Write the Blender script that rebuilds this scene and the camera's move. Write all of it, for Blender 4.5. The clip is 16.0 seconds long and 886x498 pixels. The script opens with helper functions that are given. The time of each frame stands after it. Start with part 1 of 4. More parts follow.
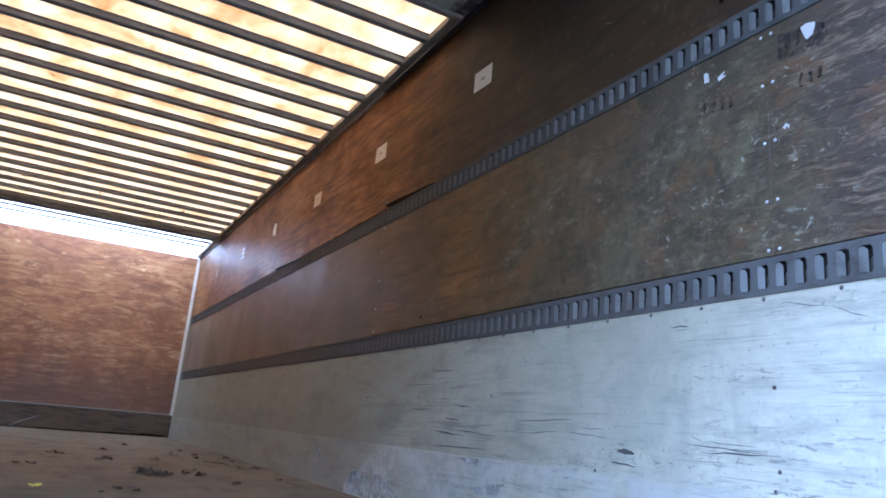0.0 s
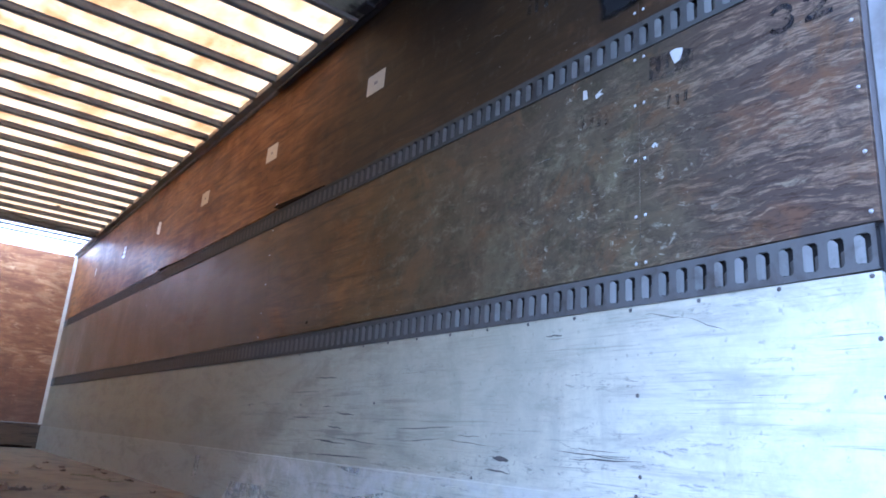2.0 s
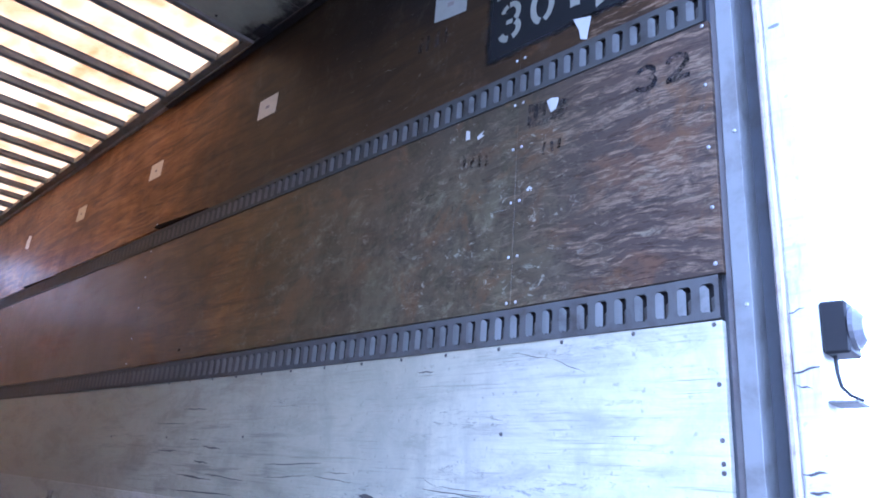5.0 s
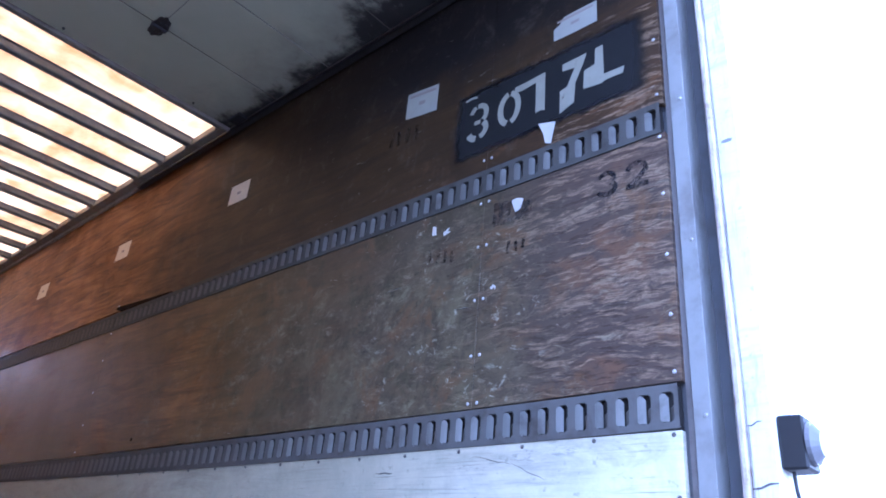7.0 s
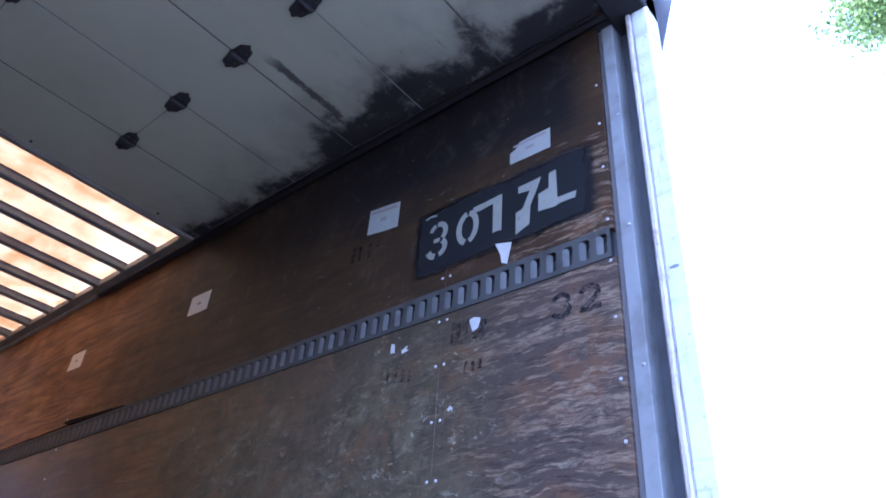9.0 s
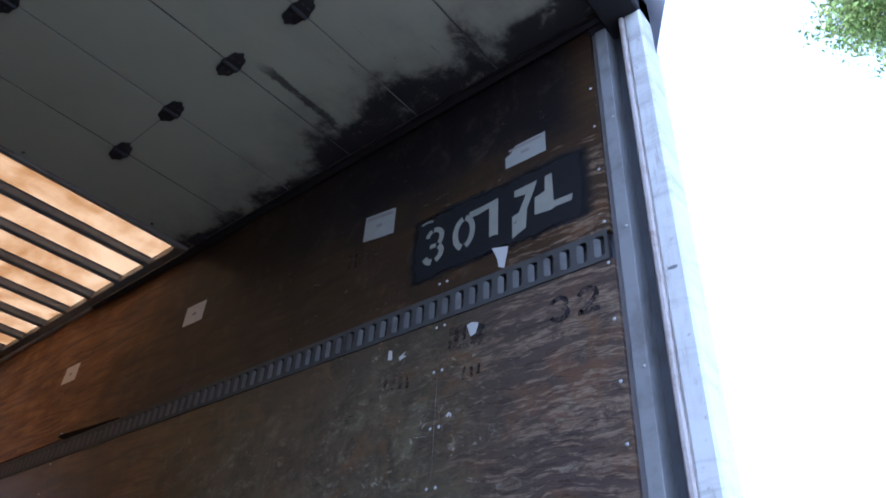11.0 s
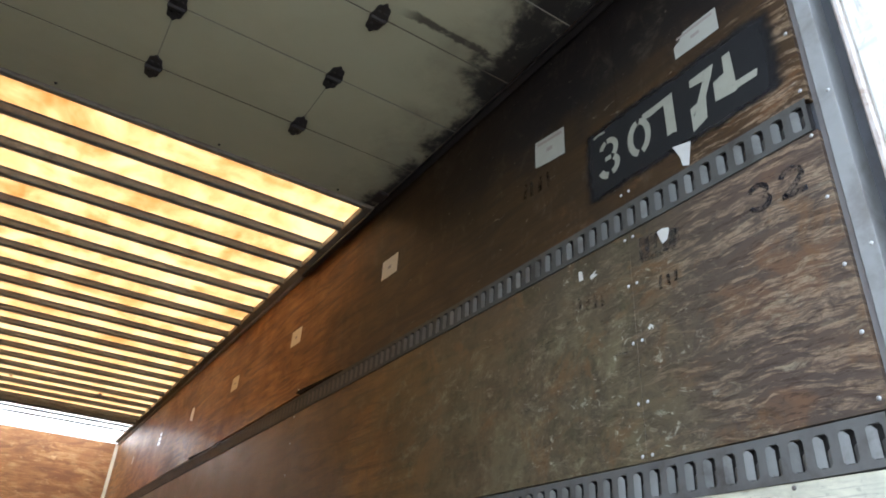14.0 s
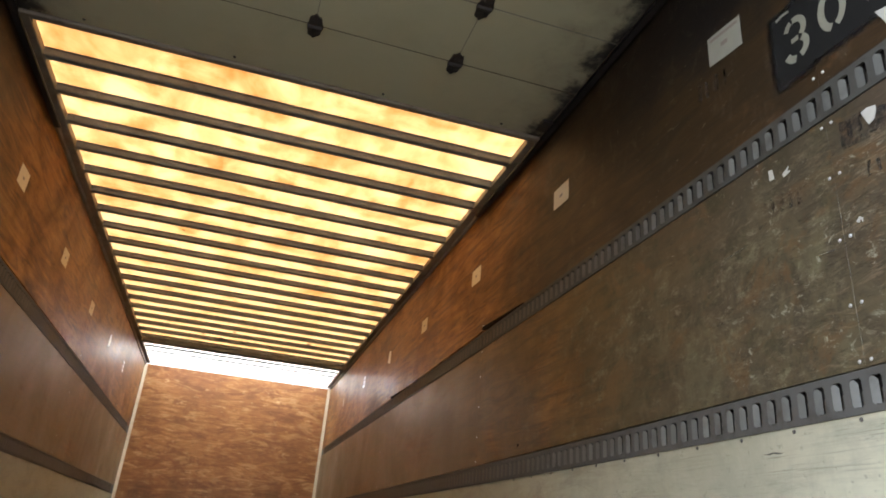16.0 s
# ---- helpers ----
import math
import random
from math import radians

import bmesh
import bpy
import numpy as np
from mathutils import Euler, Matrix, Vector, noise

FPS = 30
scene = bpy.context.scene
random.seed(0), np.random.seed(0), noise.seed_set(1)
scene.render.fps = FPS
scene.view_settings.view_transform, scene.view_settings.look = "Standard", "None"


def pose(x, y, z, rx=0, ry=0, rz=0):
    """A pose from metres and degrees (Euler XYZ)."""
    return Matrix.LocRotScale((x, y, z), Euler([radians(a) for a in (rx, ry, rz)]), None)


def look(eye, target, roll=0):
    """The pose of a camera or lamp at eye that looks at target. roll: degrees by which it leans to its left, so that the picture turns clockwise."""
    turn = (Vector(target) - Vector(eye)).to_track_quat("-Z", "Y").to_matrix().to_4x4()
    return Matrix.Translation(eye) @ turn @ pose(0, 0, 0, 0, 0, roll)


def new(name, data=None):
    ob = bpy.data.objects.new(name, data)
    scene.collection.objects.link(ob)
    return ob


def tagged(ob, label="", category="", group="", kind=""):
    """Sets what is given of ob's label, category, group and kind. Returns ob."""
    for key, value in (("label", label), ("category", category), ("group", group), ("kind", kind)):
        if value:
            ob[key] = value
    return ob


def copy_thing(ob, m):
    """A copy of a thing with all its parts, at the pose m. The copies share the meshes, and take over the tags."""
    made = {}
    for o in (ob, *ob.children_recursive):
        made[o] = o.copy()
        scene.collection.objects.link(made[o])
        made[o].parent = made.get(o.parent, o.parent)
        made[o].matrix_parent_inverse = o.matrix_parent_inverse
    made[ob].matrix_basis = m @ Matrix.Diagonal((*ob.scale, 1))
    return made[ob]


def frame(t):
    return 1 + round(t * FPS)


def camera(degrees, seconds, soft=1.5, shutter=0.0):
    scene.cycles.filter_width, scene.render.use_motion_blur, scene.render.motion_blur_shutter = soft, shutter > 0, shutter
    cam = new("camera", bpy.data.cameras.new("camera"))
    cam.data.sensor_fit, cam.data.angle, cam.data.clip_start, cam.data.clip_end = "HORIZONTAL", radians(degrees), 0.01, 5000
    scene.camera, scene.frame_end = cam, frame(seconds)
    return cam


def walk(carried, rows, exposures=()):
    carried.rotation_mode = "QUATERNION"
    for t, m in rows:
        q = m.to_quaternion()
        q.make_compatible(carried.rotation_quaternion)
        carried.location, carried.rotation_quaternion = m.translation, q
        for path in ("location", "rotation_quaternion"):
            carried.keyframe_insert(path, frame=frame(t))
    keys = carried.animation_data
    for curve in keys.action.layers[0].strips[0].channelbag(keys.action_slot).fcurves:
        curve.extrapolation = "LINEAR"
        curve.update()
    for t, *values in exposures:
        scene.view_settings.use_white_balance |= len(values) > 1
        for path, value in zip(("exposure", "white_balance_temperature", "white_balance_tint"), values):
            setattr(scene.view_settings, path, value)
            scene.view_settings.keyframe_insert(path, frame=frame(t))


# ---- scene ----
# ---- camera ----
cam = camera(65.08, 16.0, soft=1.8)
walk(cam, [
    (0, look((-0.2386, -0.4990, 0.3455), (0.6708, 1.2067, 0.8588), 4.988)),
    (0.5, look((-0.2254, -0.4990, 0.3486), (0.7368, 1.1730, 0.8765), 4.652)),
    (1, look((-0.2142, -0.5048, 0.3539), (0.8032, 1.1324, 0.8872), 4.619)),
    (1.5, look((-0.1975, -0.5106, 0.3589), (0.8754, 1.0883, 0.8997), 4.516)),
    (2, look((-0.1809, -0.5166, 0.3633), (0.9611, 1.0317, 0.9097), 4.149)),
    (2.5, look((-0.1620, -0.5231, 0.3606), (1.0185, 0.9950, 0.9098), 4.235)),
    (3, look((-0.1494, -0.5242, 0.3519), (1.1029, 0.9315, 0.9112), 4.181)),
    (3.5, look((-0.1390, -0.5375, 0.3551), (1.1684, 0.8704, 0.9105), 3.960)),
    (6, look((-0.1211, -0.5684, 0.4050), (1.2076, 0.7291, 1.1473), 4.405)),
    (6.5, look((-0.1277, -0.5771, 0.4178), (1.1939, 0.6952, 1.2143), 4.722)),
    (7, look((-0.1115, -0.5868, 0.4241), (1.1891, 0.6584, 1.2948), 5.254)),
    (7.5, look((-0.1195, -0.5965, 0.4327), (1.1698, 0.6090, 1.3731), 5.176)),
    (8, look((-0.1227, -0.6083, 0.4445), (1.1493, 0.5647, 1.4475), 5.310)),
    (8.5, look((-0.1168, -0.6169, 0.4530), (1.1389, 0.5235, 1.5125), 5.083)),
    (9, look((-0.1113, -0.6333, 0.4712), (1.1203, 0.4702, 1.5961), 4.593)),
    (11.5, look((-0.0973, -0.6183, 0.4657), (1.1251, 0.4696, 1.6157), 3.334)),
    (12, look((-0.0939, -0.6181, 0.4673), (1.0871, 0.5241, 1.6077), 3.430)),
    (12.5, look((-0.0922, -0.6135, 0.4715), (1.0417, 0.6176, 1.5662), 3.642)),
    (13, look((-0.0857, -0.6110, 0.4670), (1.0004, 0.6969, 1.5205), 3.203)),
    (13.5, look((-0.0623, -0.6056, 0.4666), (0.9269, 0.8075, 1.4789), 3.979)),
    (14, look((-0.0498, -0.5964, 0.4502), (0.8508, 0.9003, 1.4243), 3.607)),
    (14.5, look((-0.0500, -0.5921, 0.4378), (0.7756, 0.9818, 1.3550), 3.012)),
    (15, look((-0.0376, -0.5810, 0.4341), (0.6779, 1.0734, 1.3007), 3.239)),
    (15.5, look((-0.0329, -0.5736, 0.4252), (0.5463, 1.1538, 1.2502), 4.720)),
    (16, look((-0.0159, -0.5659, 0.4059), (0.4714, 1.2024, 1.2034), 4.978)),
], exposures=[
    (0.0, 3.56, 4550.0, 14.0), (3.5, 3.78, 4450.0, 22.0), (6.0, 3.68, 4500.0, 26.0), (9.0, 3.37, 4500.0, 28.0), (11.5, 2.33, 5050.0, 17.0), (12.5, 2.07, 5350.0, 13.0),
    (13.0, 2.3, 5450.0, 9.0), (13.5, 2.78, 5750.0, 5.0), (14.0, 3.48, 6150.0, 8.0), (14.5, 3.62, 6450.0, 11.0), (15.0, 3.55, 6650.0, 12.0), (16.0, 3.42, 6900.0, 10.0),
])

# ---- daylight ----
SUN_WAY = Vector((0.35, -0.45, -0.82)).normalized()
world = bpy.data.worlds.new("daylight")
scene.world = world
world.use_nodes = True
sky = world.node_tree.nodes.new("ShaderNodeTexSky")
sky.sky_type, sky.sun_disc = "NISHITA", False
sky.sun_elevation, sky.sun_rotation = radians(55.2), radians(322.1)
sky.dust_density = 2.0
back = world.node_tree.nodes["Background"]
haze = world.node_tree.nodes.new("ShaderNodeHueSaturation")
haze.inputs["Saturation"].default_value = 0.55
world.node_tree.links.new(sky.outputs[0], haze.inputs["Color"])
world.node_tree.links.new(haze.outputs[0], back.inputs[0])
back.inputs[1].default_value = 0.15
sun_data = bpy.data.lights.new("sun", "SUN")
sun_data.energy, sun_data.angle, sun_data.color = 1.0, radians(10.0), (1.0, 0.96, 0.90)
sun = new("sun", sun_data)
sun.matrix_world = look((0, 0, 20), Vector((0, 0, 20)) + SUN_WAY)

# ---- plan of the box body, in metres ----
HALF = 1.25            # inner face of the side linings
FRONT = 9.40           # inner face of the front lining
SHEET_Z = 2.452        # underside of the roof sheet
GROUND = -1.15
DOOR_Z = 2.37          # underside of the raised door


# ---- materials ----
def material(name, rough=0.6, metal=0.0):
    m = bpy.data.materials.new(name)
    m.use_nodes = True
    b = m.node_tree.nodes["Principled BSDF"]
    b.inputs["Roughness"].default_value, b.inputs["Metallic"].default_value = rough, metal
    return m, m.node_tree, b


def position(tree, scale):
    geo = tree.nodes.new("ShaderNodeNewGeometry")
    mul = tree.nodes.new("ShaderNodeVectorMath")
    mul.operation = "MULTIPLY"
    mul.inputs[1].default_value = scale
    tree.links.new(geo.outputs["Position"], mul.inputs[0])
    return mul.outputs[0]


def noise_of(tree, scale, detail=6.0, rough=0.6, distort=0.0, size=1.0):
    n = tree.nodes.new("ShaderNodeTexNoise")
    n.inputs["Scale"].default_value = size
    n.inputs["Detail"].default_value, n.inputs["Roughness"].default_value = detail, rough
    n.inputs["Distortion"].default_value = distort
    tree.links.new(position(tree, scale), n.inputs["Vector"])
    return n.outputs["Fac"]


def ramp(tree, fac, *stops):
    r = tree.nodes.new("ShaderNodeValToRGB")
    while len(r.color_ramp.elements) < len(stops):
        r.color_ramp.elements.new(0.5)
    for e, (at, c) in zip(r.color_ramp.elements, stops):
        e.position = at
        e.color = (*c, 1) if len(c) == 3 else c
    tree.links.new(fac, r.inputs[0])
    return r.outputs[0]


def grey(tree, fac, lo, hi):
    r = tree.nodes.new("ShaderNodeMapRange")
    r.interpolation_type = "SMOOTHSTEP"
    r.inputs["From Min"].default_value, r.inputs["From Max"].default_value = lo, hi
    tree.links.new(fac, r.inputs["Value"])
    return r.outputs["Result"]


def mix(tree, fac, a, b, blend="MIX"):
    m = tree.nodes.new("ShaderNodeMix")
    m.data_type, m.blend_type = "RGBA", blend
    for value, at in ((fac, 0), (a, 6), (b, 7)):
        if isinstance(value, (int, float)):
            m.inputs[at].default_value = value
        elif isinstance(value, tuple):
            m.inputs[at].default_value = (*value, 1)
        else:
            tree.links.new(value, m.inputs[at])
    return m.outputs[2]


def times(tree, a, b, op="MULTIPLY", clamp=True):
    m = tree.nodes.new("ShaderNodeMath")
    m.operation = op
    m.use_clamp = clamp
    for value, at in ((a, 0), (b, 1)):
        if isinstance(value, (int, float)):
            m.inputs[at].default_value = value
        else:
            tree.links.new(value, m.inputs[at])
    return m.outputs[0]


def axis(tree, which):
    geo = tree.nodes.new("ShaderNodeNewGeometry")
    sep = tree.nodes.new("ShaderNodeSeparateXYZ")
    tree.links.new(geo.outputs["Position"], sep.inputs[0])
    return sep.outputs[which]


def bump(tree, bsdf, height, strength=0.3, distance=0.002):
    n = tree.nodes.new("ShaderNodeBump")
    n.inputs["Strength"].default_value, n.inputs["Distance"].default_value = strength, distance
    tree.links.new(height, n.inputs["Height"])
    tree.links.new(n.outputs[0], bsdf.inputs["Normal"])


def shifted(tree, value, noise_fac, amount):
    """value moved by a noise centred on nought."""
    m = tree.nodes.new("ShaderNodeMath")
    m.operation = "MULTIPLY_ADD"
    m.inputs[1].default_value = amount
    tree.links.new(noise_fac, m.inputs[0])
    tree.links.new(value, m.inputs[2])
    return times(tree, m.outputs[0], -0.5 * amount, "ADD", False)


def waved(tree, rise, wave_scale, scale, detail, rough, size):
    """Stretched noise whose streaks swing up and down together."""
    geo = tree.nodes.new("ShaderNodeNewGeometry")
    swing = noise_of(tree, wave_scale, 2, 0.5, 0.0, 1.0)
    lift = times(tree, times(tree, swing, -0.5, "ADD", False), 2.0 * rise, "MULTIPLY", False)
    off = tree.nodes.new("ShaderNodeCombineXYZ")
    tree.links.new(lift, off.inputs[2])
    add = tree.nodes.new("ShaderNodeVectorMath")
    tree.links.new(geo.outputs["Position"], add.inputs[0])
    tree.links.new(off.outputs[0], add.inputs[1])
    mul = tree.nodes.new("ShaderNodeVectorMath")
    mul.operation = "MULTIPLY"
    mul.inputs[1].default_value = scale
    tree.links.new(add.outputs[0], mul.inputs[0])
    n = tree.nodes.new("ShaderNodeTexNoise")
    n.inputs["Scale"].default_value, n.inputs["Detail"].default_value = size, detail
    n.inputs["Roughness"].default_value, n.inputs["Distortion"].default_value = rough, 0.25
    tree.links.new(mul.outputs[0], n.inputs["Vector"])
    return n.outputs["Fac"]


def plywood(name, along, dark, mid, light, worn):
    """Varnished plywood: cathedral grain along one axis, stains and scuffed patches."""
    m, t, b = material(name, 0.42)
    long = {"y": (1.0, 1.1, 9.0), "x": (1.3, 1.0, 6.0)}[along]
    fine = {"y": (1.0, 3.0, 60.0), "x": (3.0, 1.0, 50.0)}[along]
    figure = noise_of(t, long, 6, 0.6, 1.6, 2.0)
    grain = noise_of(t, fine, 5, 0.65, 0.4, 2.0)
    blotch = noise_of(t, (1, 1, 1), 5, 0.65, 0.5, 1.7)
    turns = t.nodes.new("ShaderNodeMath")
    turns.operation = "MULTIPLY"
    turns.inputs[1].default_value = 75.0
    t.links.new(figure, turns.inputs[0])
    wave = t.nodes.new("ShaderNodeMath")
    wave.operation = "SINE"
    t.links.new(turns.outputs[0], wave.inputs[0])
    rings = grey(t, wave.outputs[0], -0.6, 1.0)
    col = ramp(t, figure, (0.34, dark), (0.52, mid), (0.64, light))
    col = mix(t, times(t, rings, 0.12 if worn else 0.25), col, dark)
    col = mix(t, 0.28 if worn else 0.4, col, ramp(t, grain, (0.3, dark), (0.7, mid)))
    col = mix(t, times(t, grey(t, blotch, 0.42, 0.7), 0.6), col, dark)
    height = grain
    if not worn:
        flame = grey(t, noise_of(t, (1.7, 1, 5.0), 7, 0.68, 1.0, 1.7), 0.50, 0.64)
        col = mix(t, times(t, flame, 0.72), col, (0.150, 0.056, 0.022))
        stain = grey(t, noise_of(t, (1.0, 1, 1.0), 5, 0.6, 0.6, 1.5), 0.50, 0.66)
        col = mix(t, times(t, stain, 0.45), col, (0.165, 0.060, 0.026))
        fleck = grey(t, noise_of(t, (3.2, 1, 9.0), 7, 0.72, 0.8, 1.9), 0.58, 0.70)
        col = mix(t, times(t, fleck, 0.62), col, (0.62, 0.40, 0.21))
        # weaker light and damp towards the floor, put into the colour as ragged tongues
        damp_shade = shifted(t, axis(t, 2), noise_of(t, (2.2, 1, 0.7), 6, 0.66, 0.4, 1.6), 1.3)
        col = mix(t, times(t, grey(t, damp_shade, 1.10, 0.40), 0.72), col, (0.094, 0.046, 0.022))
    if worn:
        y, z = axis(t, 1), axis(t, 2)
        low = grey(t, z, 1.52, 1.48)
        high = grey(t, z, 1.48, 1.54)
        # dull olive film over the middle boards, grey sheen painted into those deeper in
        film = times(t, times(t, low, grey(t, y, 5.6, 2.6)), grey(t, noise_of(t, (1, 1, 1.5), 5, 0.65, 0.4, 1.6), 0.22, 0.55))
        col = mix(t, times(t, film, 0.62), col, (0.060, 0.046, 0.022))
        far_sheen = times(t, times(t, low, grey(t, y, 2.0, 3.8)), grey(t, noise_of(t, (1, 1, 1.8), 6, 0.7, 0.5, 1.4), 0.18, 0.52))
        col = mix(t, times(t, far_sheen, 0.86), col, (0.158, 0.122, 0.077))
        # raised door's shade and grime, painted on the upper boards with a ragged edge
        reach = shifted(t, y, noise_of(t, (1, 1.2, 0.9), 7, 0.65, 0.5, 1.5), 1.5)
        grime_shade = times(t, grey(t, reach, 3.5, 1.9), high)
        col = mix(t, times(t, grime_shade, 0.88), col, (0.031, 0.025, 0.017))
        # blacker ragged patch along the top, near the door
        top_dark = shifted(t, times(t, z, times(t, y, -0.10), "ADD", False), noise_of(t, (1, 1.0, 1.3), 8, 0.72, 0.4, 3.4), 0.5)
        top_dark = times(t, times(t, grey(t, top_dark, 1.86, 2.12), grey(t, y, 1.9, 0.9)), grey(t, y, 0.02, 0.14))
        col = mix(t, times(t, top_dark, 0.85), col, (0.013, 0.013, 0.015))
        rubbed = grey(t, noise_of(t, (1, 3.0, 2.2), 9, 0.78, 0.4, 2.8), 0.52, 0.70)
        col = mix(t, times(t, times(t, rubbed, grime_shade), 0.30), col, (0.13, 0.105, 0.075))
        # boards by the opening have weathered to a dull red-brown
        edge = shifted(t, y, noise_of(t, (1, 1.3, 1.6), 5, 0.65, 0.4, 2.2), 0.7)
        col = mix(t, times(t, grey(t, edge, 1.9, 0.8), times(t, low, 0.86)), col, (0.076, 0.062, 0.053))
        glow = times(t, grey(t, noise_of(t, (1, 1.8, 3.2), 5, 0.65, 0.5, 2.3), 0.52, 0.68), grey(t, edge, 1.15, 0.6))
        col = mix(t, times(t, times(t, glow, grey(t, z, 1.74, 1.64)), 0.32), col, (0.215, 0.105, 0.042))
        # raised pale grain: wavy tongues, closer together towards the edge
        near = times(t, grey(t, edge, 0.92, 0.02), times(t, low, times(t, high, grey(t, y, 0.60, 0.05)), "ADD"))
        near = times(t, near, grey(t, z, 1.98, 1.80))
        tongue = waved(t, 0.034, (1, 7.5, 3.0), (1, 4.6, 58.0), 4, 0.60, 1.0)
        hair = waved(t, 0.022, (1, 11.0, 4.0), (1, 10.0, 120.0), 5, 0.68, 1.0)
        patch = noise_of(t, (1, 2.4, 4.4), 5, 0.65, 0.4, 1.8)
        rise = times(t, times(t, tongue, times(t, near, 0.150), "ADD", False), times(t, patch, 0.42), "ADD", False)
        pale = times(t, grey(t, rise, 0.830, 0.905), grey(t, near, 0.02, 0.30))
        strand = times(t, grey(t, hair, 0.38, 0.55), grey(t, noise_of(t, (1, 9.0, 14.0), 6, 0.72, 0.4, 1.6), 0.36, 0.56))
        col = mix(t, times(t, times(t, pale, strand), 0.68), col, (0.300, 0.220, 0.145))
        pores = times(t, grey(t, hair, 0.53, 0.64), grey(t, near, 0.0, 0.25))
        col = mix(t, times(t, pores, 0.62), col, (0.034, 0.022, 0.018))
        height = times(t, times(t, pale, 0.7), times(t, grain, 0.4), "ADD")
        # grey-olive rubbing over a broad patch of the middle boards
        area = times(t, times(t, grey(t, shifted(t, y, noise_of(t, (1, 1, 1), 5, 0.65, 0.3, 2.0), 0.9), 2.75, 1.35), grey(t, y, 0.20, 0.62)), low)
        pits = grey(t, noise_of(t, (1, 1.2, 1.0), 8, 0.74, 0.4, 7.0), 0.50, 0.66)
        col = mix(t, times(t, times(t, pits, area), 0.65), col, (0.034, 0.033, 0.022))
        col = mix(t, times(t, area, 0.42), col, (0.078, 0.064, 0.033))
        cloud = grey(t, noise_of(t, (1, 0.8, 1.5), 9, 0.86, 0.3, 11.0), 0.48, 0.70)
        vert = grey(t, noise_of(t, (1, 46.0, 12.0), 8, 0.84, 0.3, 1.0), 0.38, 0.62)
        drift = grey(t, noise_of(t, (1, 1.0, 0.8), 5, 0.66, 0.4, 3.0), 0.39, 0.61)
        rub = times(t, times(t, area, drift), times(t, cloud, times(t, vert, 0.75, "ADD")))
        col = mix(t, times(t, rub, times(t, times(t, grey(t, z, 1.48, 1.10), 0.5), 0.35, "ADD")), col, (0.262, 0.240, 0.154))
        haze = times(t, times(t, area, grey(t, y, 2.0, 0.9)), grey(t, noise_of(t, (1, 1.5, 1.0), 7, 0.72, 0.5, 5.2), 0.42, 0.66))
        col = mix(t, times(t, times(t, haze, grey(t, z, 1.50, 1.08)), 0.50), col, (0.172, 0.150, 0.086))
        warm = times(t, grey(t, y, 2.6, 1.6), grey(t, noise_of(t, (1, 1.2, 1.4), 6, 0.70, 0.6, 4.0), 0.53, 0.66))
        col = mix(t, times(t, times(t, warm, low), 0.48), col, (0.155, 0.085, 0.036))
        # short pale and dark strokes where cargo has rubbed along the grain
        worked = times(t, times(t, low, grey(t, y, 1.9, 0.9)), grey(t, z, 1.50, 1.30))
        light = times(t, grey(t, noise_of(t, (1, 16.0, 46.0), 7, 0.78, 0.7, 1.0), 0.53, 0.66), grey(t, noise_of(t, (1, 1.2, 1.4), 5, 0.65, 0.3, 4.5), 0.40, 0.60))
        col = mix(t, times(t, times(t, light, worked), 0.50), col, (0.300, 0.262, 0.180))
        worked = times(t, worked, grey(t, noise_of(t, (1, 14.0, 38.0), 7, 0.80, 0.7, 1.3), 0.54, 0.66))
        col = mix(t, times(t, worked, 0.50), col, (0.030, 0.024, 0.016))
        fleck = grey(t, noise_of(t, (1, 0.9, 1.2), 7, 0.70, 0.6, 34.0), 0.57, 0.65)
        chips = times(t, times(t, grey(t, y, 1.15, 0.85), grey(t, y, 0.25, 0.50)), times(t, low, grey(t, noise_of(t, (1, 1, 1), 4, 0.6, 0.3, 5.0), 0.46, 0.60)))
        col = mix(t, times(t, times(t, fleck, chips), 0.7), col, (0.38, 0.365, 0.28))
        # short scratches
        nick = grey(t, noise_of(t, (1, 9, 26), 6, 0.75, 1.0, 2.0), 0.645, 0.70)
        col = mix(t, times(t, times(t, nick, grey(t, y, 3.0, 0.8)), 0.55), col, (0.40, 0.34, 0.27))
    t.links.new(col, b.inputs["Base Color"])
    b.inputs["Specular IOR Level"].default_value = 0.3
    if worn:
        # the varnish keeps its gloss deep in the box and is worn dull by the door
        gloss = t.nodes.new("ShaderNodeMapRange")
        gloss.inputs["From Min"].default_value, gloss.inputs["From Max"].default_value = 3.2, 7.0
        gloss.inputs["To Min"].default_value, gloss.inputs["To Max"].default_value = 0.05, 0.28
        t.links.new(axis(t, 1), gloss.inputs["Value"])
        t.links.new(gloss.outputs[0], b.inputs["Specular IOR Level"])
    r = t.nodes.new("ShaderNodeMapRange")
    r.inputs["From Min"].default_value, r.inputs["From Max"].default_value = 0.3, 0.8
    r.inputs["To Min"].default_value, r.inputs["To Max"].default_value = 0.34, 0.60
    t.links.new(blotch, r.inputs["Value"])
    t.links.new(r.outputs[0], b.inputs["Roughness"])
    bump(t, b, height, 0.3, 0.002)
    return m


